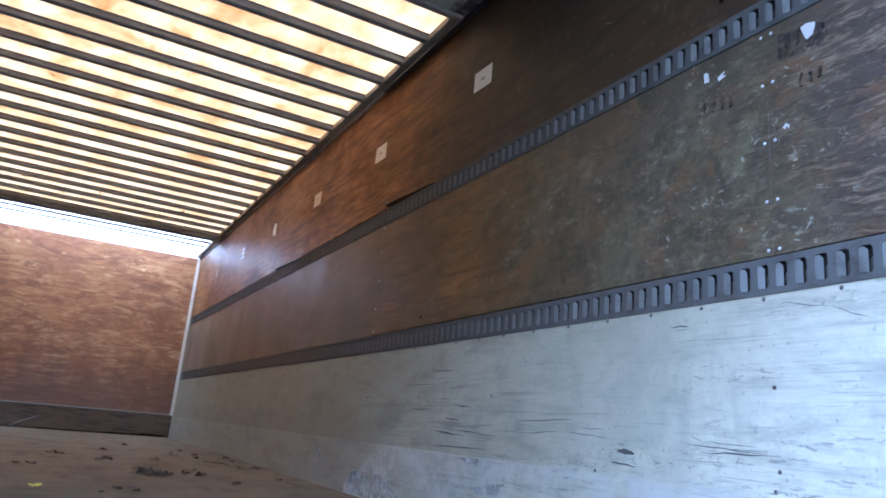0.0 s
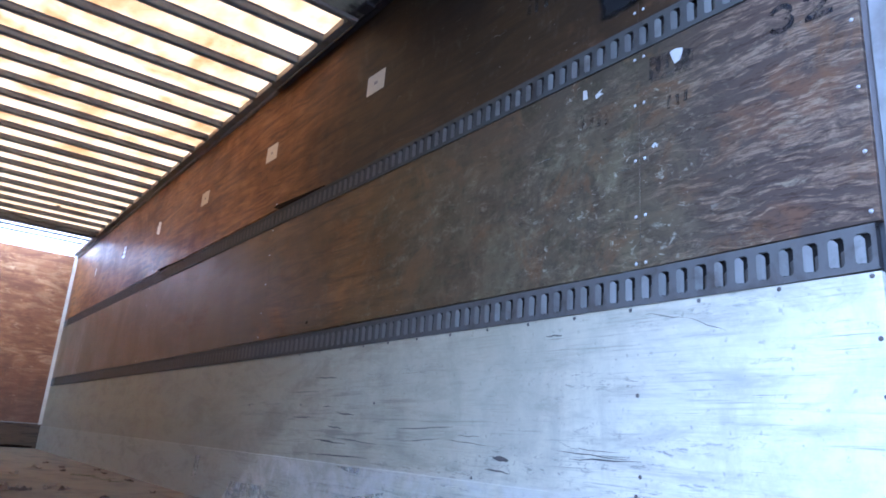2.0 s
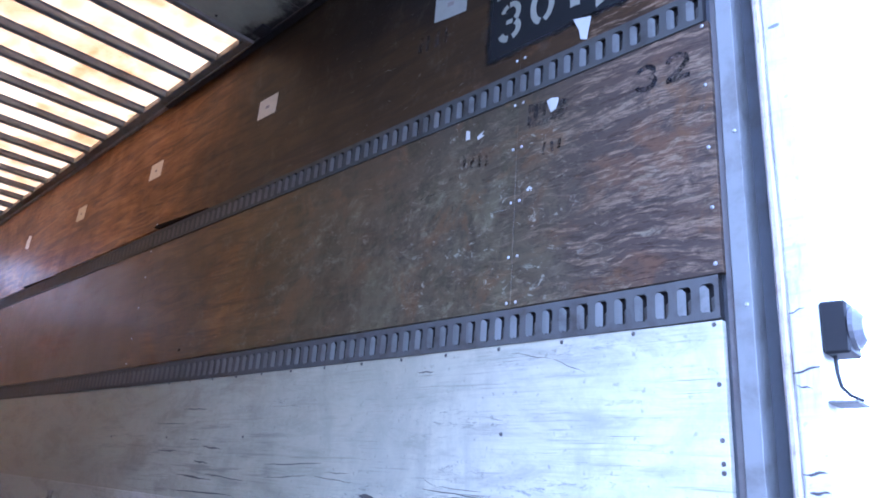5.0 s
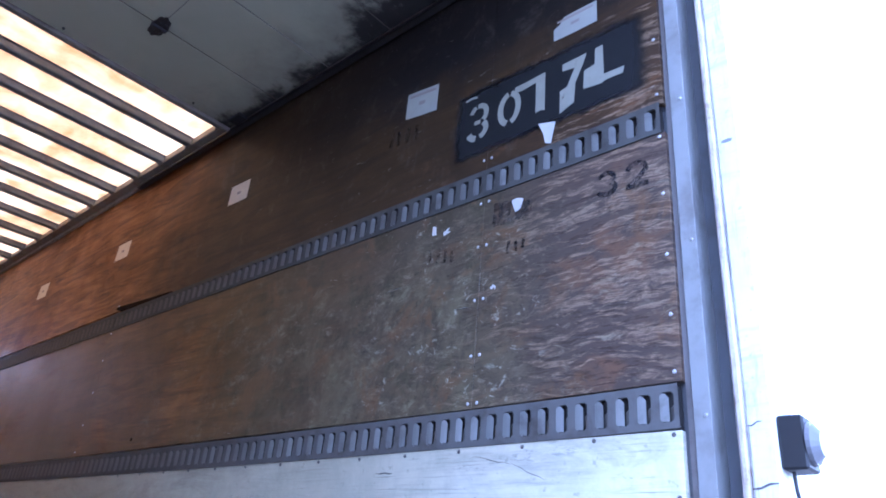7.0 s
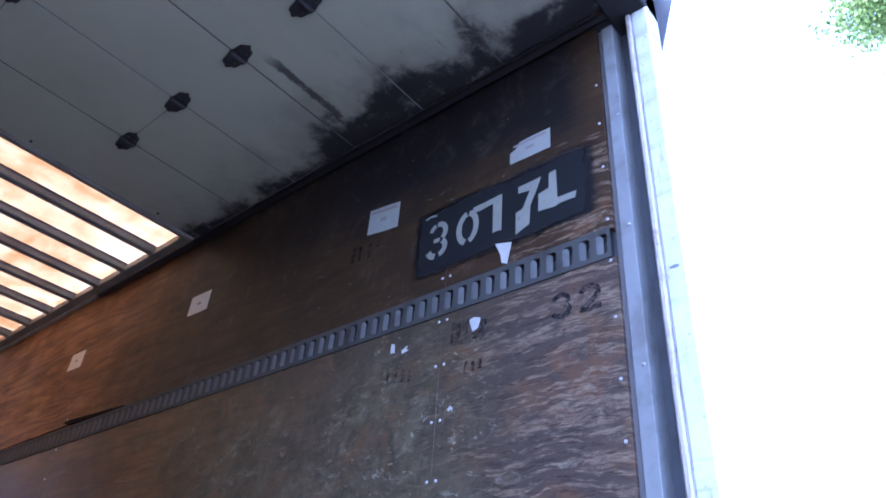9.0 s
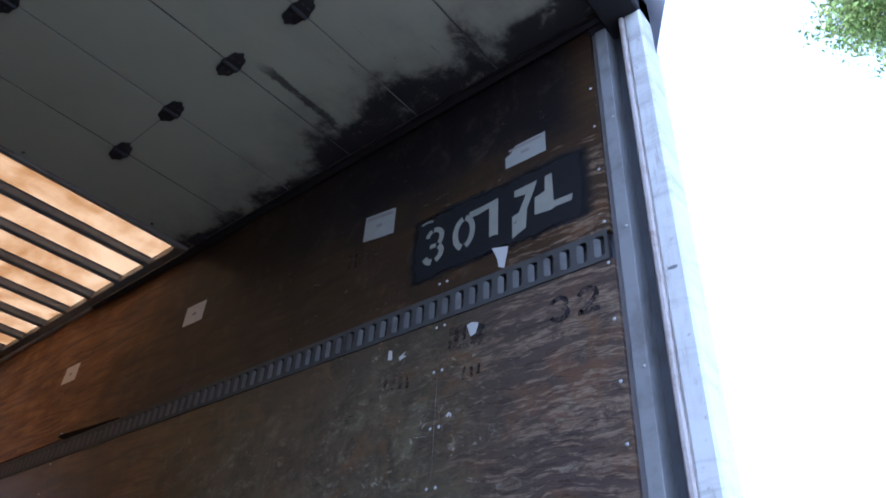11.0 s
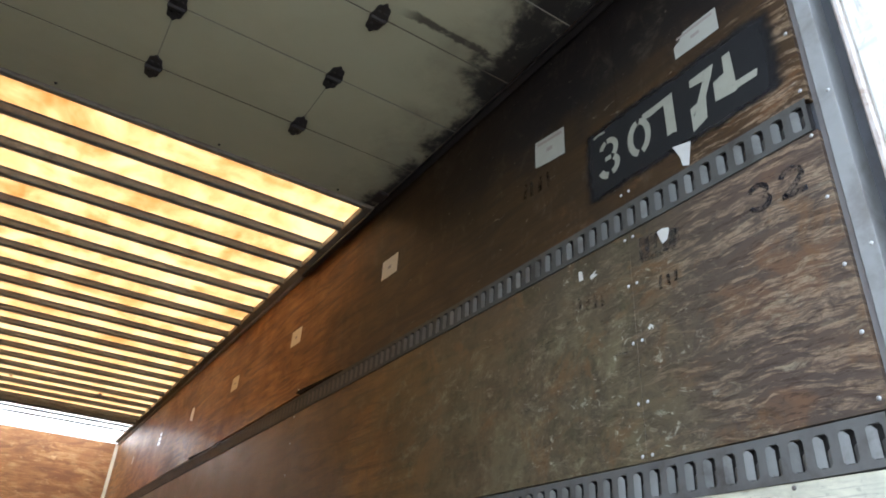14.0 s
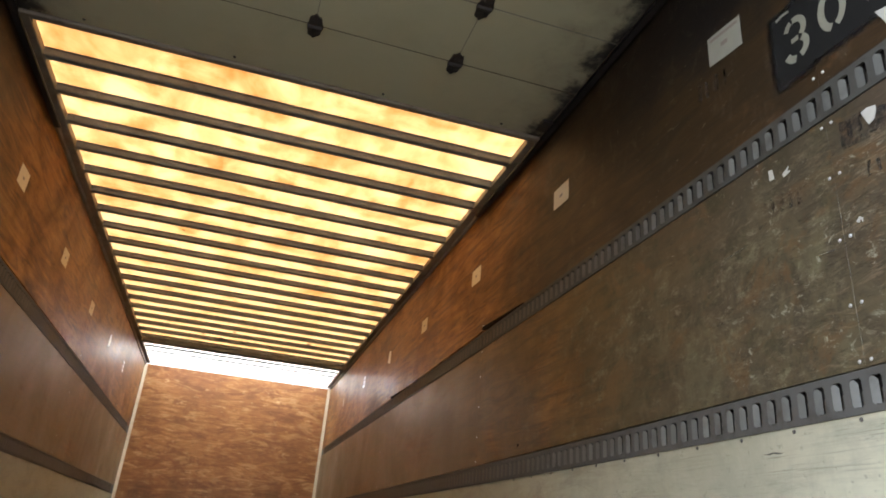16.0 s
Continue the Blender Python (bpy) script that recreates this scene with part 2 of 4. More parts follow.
def painted(name, base, streaks, dirt, rough=0.6, stretch=(1, 0.9, 26.0), lo=0.55, hi=0.72, dirt_amount=0.6):
    """Worn paint over wood: long dark checks in the grain, fine rub marks and cloudy grime."""
    m, t, b = material(name, rough)
    crack = noise_of(t, stretch, 8, 0.66, 0.35, 2.0)
    rub = noise_of(t, tuple(2.4 * c for c in stretch), 6, 0.7, 0.6, 1.7)
    cloud = noise_of(t, (1, 1.2, 2.2), 6, 0.7, 0.4, 2.2)
    speck = noise_of(t, (1, 1, 1), 3, 0.5, 0.0, 55.0)
    where = grey(t, noise_of(t, (1, 1.0, 2.5), 4, 0.6, 0.3, 1.9), 0.42, 0.62)
    col = mix(t, times(t, grey(t, cloud, 0.42, 0.75), dirt_amount), base, dirt)
    col = mix(t, times(t, times(t, grey(t, rub, 0.44, 0.66), where), 0.6), col, dirt)
    col = mix(t, times(t, times(t, grey(t, rub, 0.60, 0.70), where), 0.5), col, streaks)
    smudge = grey(t, noise_of(t, (1, 1.0, 5.0), 6, 0.7, 0.5, 2.4), 0.48, 0.72)
    col = mix(t, times(t, smudge, 0.6), col, tuple(0.6 * c for c in dirt))
    col = mix(t, times(t, grey(t, crack, lo, hi), 0.75), col, streaks)
    col = mix(t, times(t, grey(t, speck, 0.64, 0.74), 0.5), col, streaks)
    t.links.new(col, b.inputs["Base Color"])
    bump(t, b, crack, 0.35, 0.003)
    return m


def lower_panel():
    """The white panel: browner and darker beyond a slanting, ragged line."""
    m = painted("white_painted_plywood", (0.740, 0.720, 0.575), (0.22, 0.22, 0.185), (0.485, 0.480, 0.390), 0.5, lo=0.605, hi=0.74, dirt_amount=0.7)
    t = m.node_tree
    b = t.nodes["Principled BSDF"]
    old = b.inputs["Base Color"].links[0].from_socket
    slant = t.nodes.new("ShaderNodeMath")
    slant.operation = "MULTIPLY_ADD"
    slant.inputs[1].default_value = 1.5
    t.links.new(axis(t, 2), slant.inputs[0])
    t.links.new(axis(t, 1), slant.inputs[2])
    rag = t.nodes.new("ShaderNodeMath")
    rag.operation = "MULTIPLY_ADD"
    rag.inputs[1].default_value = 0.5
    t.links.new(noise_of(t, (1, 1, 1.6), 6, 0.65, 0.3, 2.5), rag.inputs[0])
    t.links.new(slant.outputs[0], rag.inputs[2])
    deep_tint = times(t, times(t, grey(t, rag.outputs[0], 2.7, 4.4), 0.34), times(t, grey(t, rag.outputs[0], 1.1, 2.6), 0.60), "ADD")
    mottle = grey(t, noise_of(t, (1, 1.0, 1.8), 10, 0.78, 0.4, 7.0), 0.46, 0.70)
    old = mix(t, times(t, mottle, 0.38), old, (0.41, 0.415, 0.340))
    wash = grey(t, noise_of(t, (1, 1.5, 0.9), 7, 0.70, 0.5, 2.4), 0.44, 0.64)
    old = mix(t, times(t, wash, 0.42), old, (0.345, 0.352, 0.300))
    fibre = grey(t, noise_of(t, (1, 2.6, 110.0), 5, 0.7, 0.25, 1.6), 0.55, 0.64)
    zone = grey(t, noise_of(t, (1, 0.8, 5.0), 5, 0.65, 0.4, 2.4), 0.47, 0.64)
    col = mix(t, times(t, times(t, fibre, zone), 0.55), old, (0.23, 0.23, 0.205))
    belt = grey(t, noise_of(t, (1, 0.5, 4.5), 4, 0.6, 0.2, 2.7), 0.52, 0.66)
    crackle = grey(t, noise_of(t, (1, 9.0, 34.0), 6, 0.75, 0.8, 2.2), 0.53, 0.62)
    col = mix(t, times(t, times(t, belt, crackle), 0.75), col, (0.20, 0.207, 0.190))
    hairline = times(t, grey(t, noise_of(t, (1, 1.3, 75.0), 7, 0.72, 0.5, 1.3), 0.615, 0.65), grey(t, noise_of(t, (1, 1.1, 3.0), 4, 0.6, 0.3, 2.1), 0.44, 0.58))
    col = mix(t, times(t, hairline, 0.75), col, (0.13, 0.133, 0.120))
    relief = times(t, times(t, times(t, belt, crackle), 0.5), times(t, hairline, 0.5), "ADD")
    bump(t, b, times(t, 1.0, relief, "SUBTRACT"), 0.6, 0.003)
    # the kick board is scuffed paler than the darkened panel above it
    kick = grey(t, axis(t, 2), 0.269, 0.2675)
    deep_col = mix(t, kick, (0.246, 0.229, 0.150), (0.325, 0.322, 0.252))
    col = mix(t, deep_tint, col, deep_col)
    drag = grey(t, noise_of(t, (1, 1.2, 26.0), 7, 0.72, 0.4, 1.8), 0.52, 0.66)
    belt = times(t, times(t, grey(t, axis(t, 1), 1.2, 1.8), grey(t, axis(t, 1), 3.6, 2.9)), grey(t, axis(t, 2), 0.66, 0.50))
    col = mix(t, times(t, times(t, drag, belt), 0.60), col, (0.150, 0.140, 0.110))
    # darker beyond a sharp slanting line, smeared pale low down before it
    crisp = shifted(t, slant.outputs[0], noise_of(t, (1, 1, 1), 5, 0.6, 0.2, 6.0), 0.14)
    past_line = times(t, times(t, grey(t, crisp, 3.14, 3.22), grey(t, axis(t, 2), 0.46, 0.36)), 0.35)
    col = mix(t, past_line, col, (0.200, 0.178, 0.128))
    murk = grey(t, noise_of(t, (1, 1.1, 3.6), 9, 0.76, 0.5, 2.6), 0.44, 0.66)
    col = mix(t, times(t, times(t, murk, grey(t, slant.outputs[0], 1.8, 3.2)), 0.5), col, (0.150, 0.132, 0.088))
    smear = times(t, times(t, grey(t, crisp, 3.22, 3.12), grey(t, axis(t, 2), 0.285, 0.255)), grey(t, noise_of(t, (1, 1.4, 1.8), 8, 0.75, 0.6, 3.6), 0.42, 0.62))
    col = mix(t, times(t, smear, 0.6), col, (0.60, 0.595, 0.565))
    t.links.new(col, b.inputs["Base Color"])
    return m


def metal(name, base, rust, rough, amount, is_metal=0.0, size=9.0, sheen=0.5):
    m, t, b = material(name, rough, is_metal)
    b.inputs["Specular IOR Level"].default_value = sheen
    n = noise_of(t, (1, 1, 1), 6, 0.65, 0.3, size)
    fine = noise_of(t, (1, 1, 1), 3, 0.6, 0.0, 90.0)
    col = mix(t, times(t, grey(t, n, 0.45, 0.75), amount), base, rust)
    t.links.new(col, b.inputs["Base Color"])
    bump(t, b, fine, 0.15, 0.001)
    return m


def track_steel(name, base, rust, amount, uneven=0.0):
    """Painted track steel, darker and browner deeper in the box; uneven: how much one piece differs from the next."""
    m = metal(name, base, rust, 0.6, amount, sheen=0.12)
    if uneven:
        t, b = m.node_tree, m.node_tree.nodes["Principled BSDF"]
        info = t.nodes.new("ShaderNodeObjectInfo")
        worn = times(t, grey(t, info.outputs["Random"], 0.0, 1.0), uneven)
        t.links.new(mix(t, worn, b.inputs["Base Color"].links[0].from_socket, tuple(0.35 * c for c in base)), b.inputs["Base Color"])
    t = m.node_tree
    b = t.nodes["Principled BSDF"]
    old = b.inputs["Base Color"].links[0].from_socket
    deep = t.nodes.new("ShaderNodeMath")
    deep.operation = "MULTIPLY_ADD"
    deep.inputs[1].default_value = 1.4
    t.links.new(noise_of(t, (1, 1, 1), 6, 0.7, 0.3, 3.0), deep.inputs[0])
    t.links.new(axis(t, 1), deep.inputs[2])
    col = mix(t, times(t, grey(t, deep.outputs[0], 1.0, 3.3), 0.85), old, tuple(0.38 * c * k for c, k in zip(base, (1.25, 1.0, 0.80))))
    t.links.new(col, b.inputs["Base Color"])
    return m


def sheet(name, clear, stain, amount, fresh=False):
    """Translucent fibreglass: daylight passes, tinted where the resin has browned."""
    m, t, b = material(name, 0.5)
    n1 = noise_of(t, (1.0, 1.0, 1), 5, 0.6, 0.8, 3.2)
    n2 = noise_of(t, (3.0, 1.0, 1), 4, 0.6, 0.3, 2.0)
    f = times(t, times(t, grey(t, n1, 0.38, 0.70), 0.65), times(t, grey(t, n2, 0.4, 0.75), 0.5), "ADD")
    if fresh:
        # newer resin towards the front is browned less
        f = times(t, f, times(t, times(t, grey(t, axis(t, 1), 7.0, 4.0), 0.45), 0.55, "ADD"))
    col = mix(t, times(t, f, amount), clear, stain)
    tr = t.nodes.new("ShaderNodeBsdfTranslucent")
    ms = t.nodes.new("ShaderNodeMixShader")
    ms.inputs[0].default_value = 0.92
    t.links.new(col, tr.inputs["Color"])
    t.links.new(col, b.inputs["Base Color"])
    t.links.new(b.outputs[0], ms.inputs[1])
    t.links.new(tr.outputs[0], ms.inputs[2])
    t.links.new(ms.outputs[0], t.nodes["Material Output"].inputs["Surface"])
    return m


def plain(name, base, rough=0.6, vary=0.25, size=20.0, sheen=0.4):
    m, t, b = material(name, rough)
    b.inputs["Specular IOR Level"].default_value = sheen
    n = noise_of(t, (1, 1, 1), 4, 0.6, 0.2, size)
    t.links.new(mix(t, times(t, n, vary), base, tuple(c * 0.35 for c in base)), b.inputs["Base Color"])
    return m


def worn_paint(name, base, lo, hi, size=26.0, fade=(), most=1.0):
    """Thin paint rubbed through to what lies under it; fade: (axis, from, to) edges where the spray thins out."""
    m, t, b = material(name, 0.65)
    b.inputs["Specular IOR Level"].default_value = 0.12
    n = noise_of(t, (1, 1, 1), 8, 0.75, 0.3, size)
    t.links.new(mix(t, times(t, n, 0.6), base, tuple(0.45 * c for c in base)), b.inputs["Base Color"])
    cover = grey(t, noise_of(t, (1, 1.4, 1), 8, 0.75, 0.4, size * 0.7), lo, hi)
    cover = times(t, cover, most)
    for which, a, z in fade:
        rag = shifted(t, axis(t, which), noise_of(t, (1, 1, 1), 6, 0.7, 0.2, 14.0), 0.05)
        cover = times(t, cover, grey(t, rag, a, z))
    clear = t.nodes.new("ShaderNodeBsdfTransparent")
    ms = t.nodes.new("ShaderNodeMixShader")
    t.links.new(cover, ms.inputs[0])
    t.links.new(clear.outputs[0], ms.inputs[1])
    t.links.new(b.outputs[0], ms.inputs[2])
    t.links.new(ms.outputs[0], t.nodes["Material Output"].inputs["Surface"])
    return m


def door_paint():
    m, t, b = material("door_paint", 0.55)
    cloud = noise_of(t, (1, 1, 1), 5, 0.6, 0.4, 2.6)
    col = mix(t, times(t, grey(t, cloud, 0.4, 0.75), 0.4), (0.430, 0.425, 0.300), (0.320, 0.308, 0.210))
    edge = noise_of(t, (1, 1, 1), 7, 0.62, 0.2, 5.0)
    # black mould creeping in from the long edges
    ax = t.nodes.new("ShaderNodeMath")
    ax.operation = "ABSOLUTE"
    t.links.new(axis(t, 0), ax.inputs[0])
    wob = t.nodes.new("ShaderNodeMath")
    wob.operation = "MULTIPLY_ADD"
    wob.inputs[1].default_value = 0.55
    t.links.new(edge, wob.inputs[0])
    t.links.new(ax.outputs[0], wob.inputs[2])
    # the stain reaches further in over the rear sections
    creep = times(t, wob.outputs[0], times(t, grey(t, axis(t, 1), 1.45, 0.95), 0.07), "ADD", False)
    col = mix(t, times(t, grey(t, creep, 1.18, 1.42), 0.45), col, (0.16, 0.135, 0.11))
    mould = grey(t, creep, 1.350, 1.45)
    thin = grey(t, noise_of(t, (1, 1, 1), 8, 0.7, 0.6, 8.0), 0.28, 0.48)
    col = mix(t, times(t, times(t, mould, thin), 0.96), col, (0.014, 0.012, 0.014))
    smear = times(t, grey(t, noise_of(t, (1.2, 6.0, 1), 7, 0.7, 0.8, 2.4), 0.60, 0.70), grey(t, ax.outputs[0], 0.45, 0.8))
    smear = times(t, smear, grey(t, axis(t, 1), 1.15, 0.95))
    col = mix(t, times(t, smear, 0.6), col, (0.05, 0.045, 0.04))
    # black run along one section joint
    drift = t.nodes.new("ShaderNodeMath")
    drift.operation = "MULTIPLY_ADD"
    drift.inputs[1].default_value = 0.09
    t.links.new(noise_of(t, (1, 1, 1), 7, 0.7, 0.3, 6.0), drift.inputs[0])
    t.links.new(axis(t, 1), drift.inputs[2])
    off = t.nodes.new("ShaderNodeMath")
    off.operation = "SUBTRACT"
    off.inputs[1].default_value = 1.035
    t.links.new(drift.outputs[0], off.inputs[0])
    away = t.nodes.new("ShaderNodeMath")
    away.operation = "ABSOLUTE"
    t.links.new(off.outputs[0], away.inputs[0])
    run = times(t, times(t, grey(t, away.outputs[0], 0.022, 0.010), grey(t, ax.outputs[0], 0.66, 0.76)), grey(t, noise_of(t, (2.0, 5.0, 1), 8, 0.75, 0.6, 4.0), 0.34, 0.50))
    col = mix(t, times(t, run, 0.85), col, (0.035, 0.028, 0.026))
    t.links.new(col, b.inputs["Base Color"])
    bump(t, b, edge, 0.1, 0.002)
    return m


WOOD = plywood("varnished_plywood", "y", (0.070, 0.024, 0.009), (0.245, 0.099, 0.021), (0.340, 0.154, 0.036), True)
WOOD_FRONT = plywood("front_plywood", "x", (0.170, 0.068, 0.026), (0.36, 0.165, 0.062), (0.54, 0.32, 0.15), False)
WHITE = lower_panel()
FLOOR = painted("worn_floor_boards", (0.148, 0.119, 0.064), (0.058, 0.045, 0.024), (0.082, 0.065, 0.034), 0.95, (2.6, 1.0, 1.0), 0.50, 0.70, 0.9)
ROT = painted("rotten_dark_board", (0.088, 0.060, 0.033), (0.03, 0.02, 0.014), (0.09, 0.06, 0.035), 0.8, (2.0, 1.0, 14.0), 0.48, 0.6, 0.9)
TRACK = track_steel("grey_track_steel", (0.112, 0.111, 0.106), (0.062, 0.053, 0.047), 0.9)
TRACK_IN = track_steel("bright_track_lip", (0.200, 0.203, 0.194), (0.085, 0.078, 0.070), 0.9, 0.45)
# the upper track's weaker light is put into darker copies of both colours
TRACK_SHADED = track_steel("shaded_track_steel", (0.076, 0.075, 0.070), (0.045, 0.040, 0.035), 0.9)
TRACK_SHADED_IN = track_steel("shaded_track_lip", (0.158, 0.160, 0.152), (0.070, 0.064, 0.056), 0.9, 0.45)
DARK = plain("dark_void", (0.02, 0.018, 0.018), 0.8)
STEEL = metal("worn_frame_steel", (0.245, 0.25, 0.245), (0.14, 0.13, 0.118), 0.6, 0.85, 0.0, 7.0, 0.3)
EDGE_STEEL = metal("dull_edge_steel", (0.17, 0.16, 0.155), (0.10, 0.08, 0.07), 0.6, 0.8)
RECESS = metal("dark_channel_steel", (0.07, 0.075, 0.085), (0.04, 0.035, 0.03), 0.55, 0.7)
POST = painted("white_post_paint", (0.70, 0.715, 0.67), (0.30, 0.26, 0.22), (0.55, 0.53, 0.48), 0.5, (3.0, 14.0, 2.0), 0.58, 0.74, 0.5)
RUST = metal("rusty_edge", (0.50, 0.46, 0.42), (0.22, 0.13, 0.075), 0.6, 0.9, 0.0, 16.0)
BOW = metal("brown_grey_bow_steel", (0.185, 0.195, 0.185), (0.10, 0.098, 0.088), 0.5, 0.8)
RAIL = metal("roof_rail_steel", (0.25, 0.22, 0.18), (0.13, 0.10, 0.075), 0.5, 0.8)
BLACK = plain("black_rubber", (0.016, 0.016, 0.018), 0.5)
LENS = plain("pale_lamp_lens", (0.16, 0.16, 0.17), 0.25, 0.5, 30.0)
HINGE = metal("black_hinge_iron", (0.028, 0.024, 0.024), (0.014, 0.011, 0.010), 0.55, 0.6)
TRIM = metal("pale_corner_angle", (0.56, 0.52, 0.43), (0.36, 0.31, 0.23), 0.45, 0.6)
SHEET = sheet("browned_roof_sheet", (0.535, 0.414, 0.272), (0.355, 0.220, 0.100), 1.0, True)
CLEAR = sheet("clear_roof_sheet", (0.90, 0.90, 0.88), (0.85, 0.83, 0.78), 0.5)
DOOR = door_paint()
PAPER = plain("aged_label_paper", (0.68, 0.60, 0.45), 0.7, 0.35, 30.0)
PAPER_WHITE = plain("white_label_paper", (0.58, 0.57, 0.53), 0.7, 0.2, 30.0)
PAPER_GREY = plain("grimy_label_paper", (0.37, 0.37, 0.33), 0.7, 0.3, 30.0)
PAPER_BRIGHT = plain("bright_torn_paper", (0.88, 0.87, 0.84), 0.4, 0.1, 30.0)
INK = plain("faded_ink", (0.30, 0.26, 0.24), 0.8)
STENCIL = worn_paint("black_stencil_paint", (0.020, 0.020, 0.021), 0.26, 0.34, 14.0, ((1, 0.030, 0.085), (1, 0.712, 0.680), (2, 1.622, 1.652), (2, 1.900, 1.866)))
STENCIL_WORN = worn_paint("worn_stencil_paint", (0.028, 0.029, 0.035), 0.36, 0.64, 60.0, (), 0.64)
GAP = plain("rusted_gap", (0.014, 0.010, 0.008), 0.9, 0.3, 20.0, 0.04)
GHOST = worn_paint("faded_stencil_paint", (0.044, 0.041, 0.040), 0.40, 0.70, 60.0, (), 0.58)
STAMP = worn_paint("smudged_stamp_ink", (0.050, 0.046, 0.045), 0.36, 0.66, 36.0, (), 0.6)
GLYPH = worn_paint("worn_pale_letter_film", (0.32, 0.317, 0.262), 0.26, 0.42, 30.0)
BOLT = metal("bright_rivet", (0.50, 0.50, 0.50), (0.3, 0.28, 0.26), 0.35, 0.5, 0.4)
SCREW = metal("dark_screw", (0.10, 0.09, 0.085), (0.05, 0.035, 0.03), 0.5, 0.7)
PATCH = worn_paint("pale_patch_paint", (0.60, 0.61, 0.56), 0.38, 0.62, 9.0)
SEAM_RUB = worn_paint("rubbed_board_edge", (0.40, 0.37, 0.31), 0.40, 0.70, 40.0, (), 0.5)
PATCH_FAINT = worn_paint("faint_rubbed_paint", (0.62, 0.61, 0.58), 0.40, 0.62, 16.0, (), 0.6)
STILE = plain("grimy_joint", (0.30, 0.29, 0.24), 0.8, 0.5, 40.0)
SEAM = plain("dark_panel_joint", (0.20, 0.175, 0.13), 0.8, 0.9, 5.0)
SPLIT = plain("split_shadow_wood", (0.11, 0.105, 0.098), 0.8, 0.5, 40.0)
LEAF = plain("dry_brown_leaf", (0.105, 0.072, 0.042), 0.8, 0.6, 40.0)
LEAF_PALE = plain("bleached_tan_leaf", (0.20, 0.155, 0.095), 0.8, 0.5, 40.0)
MOSS = plain("dull_green_moss", (0.120, 0.112, 0.040), 0.9, 0.6, 60.0)
LEAF_YELLOW = plain("yellow_leaf", (0.55, 0.48, 0.08), 0.7, 0.3, 40.0)
GREEN = sheet("green_foliage", (0.16, 0.24, 0.07), (0.26, 0.27, 0.09), 0.8)
BARK = plain("grey_bark", (0.16, 0.13, 0.10), 0.85, 0.6, 12.0)
CONCRETE = plain("pale_concrete", (0.15, 0.146, 0.14), 0.85, 0.4, 2.0)


# ---- mesh helpers ----
def box(bm, x0, x1, y0, y1, z0, z1, bevel=0.0):
    m = Matrix.LocRotScale(((x0 + x1) / 2, (y0 + y1) / 2, (z0 + z1) / 2), None, (abs(x1 - x0), abs(y1 - y0), abs(z1 - z0)))
    made = bmesh.ops.create_cube(bm, size=1, matrix=m)
    if bevel:
        edges = list({e for v in made["verts"] for e in v.link_edges})
        bmesh.ops.bevel(bm, geom=edges, offset=bevel, segments=1, profile=0.5, affect="EDGES")
    return bm


def boxed(*size, bevel=0.0):
    return box(bmesh.new(), *size, bevel=bevel)


def finish(name, bm, mat):
    bmesh.ops.recalc_face_normals(bm, faces=bm.faces)
    me = bpy.data.meshes.new(name)
    bm.to_mesh(me)
    bm.free()
    me.materials.append(mat)
    return new(name, me)


def part(name, bm, mat, parent, label=""):
    ob = finish(name, bm, mat)
    ob.parent = parent
    return tagged(ob, label)


def thing(name, at, label, category, group="", kind=""):
    ob = new(name)
    ob.location = at
    return tagged(ob, label, category, group, kind)


def structure(name, bm, mat, label, category):
    return tagged(finish(name, bm, mat), label, category, kind="structure")


def outline(bm, pts, place, depth):
    """A flat piece with the given outline: place maps (u, v) and a height to a point."""
    low = [bm.verts.new(place(u, v, 0.0)) for u, v in pts]
    top = [bm.verts.new(place(u, v, depth)) for u, v in pts]
    bm.faces.new(top)
    bm.faces.new(list(reversed(low)))
    for i in range(len(pts)):
        j = (i + 1) % len(pts)
        bm.faces.new((low[i], low[j], top[j], top[i]))
    return bm


def on_wall(side, lift=0.0):
    """Places (y, z) on a side lining, raised towards the room."""
    return lambda y, z, h: (side * (HALF - lift - h), y, z)


# ---- ground and outside of the box ----
bm = bmesh.new()
bmesh.ops.create_grid(bm, x_segments=40, y_segments=40, size=600, matrix=Matrix.Translation((0, 0, GROUND)))
structure("ground", bm, CONCRETE, "pale concrete yard around the trailer", "ground")
structure("underbody", boxed(-1.2, 1.2, 0.2, FRONT, GROUND, -0.07), RECESS, "plain dark skirt under the trailer floor", "underbody")

# ---- floor ----
floor = structure("floor", boxed(-HALF - 0.05, HALF + 0.05, -0.18, FRONT + 0.05, -0.07, -0.02), ROT, "worn grey wooden trailer floor", "floor")

# ---- side walls ----
walls = {}
for side, word in ((1, "wall_east"), (-1, "wall_west")):
    a, b = sorted((side * (HALF + 0.022), side * (HALF + 0.055)))
    walls[side] = structure(word, boxed(a, b, -0.018, FRONT + 0.05, -0.02, 2.455), RECESS, "side wall of the trailer lined with plywood", "wall")
wall_front = structure("wall_north", boxed(-HALF - 0.06, HALF + 0.06, FRONT + 0.02, FRONT + 0.05, -0.02, 2.40), RECESS, "front wall of the trailer lined with plywood", "wall")

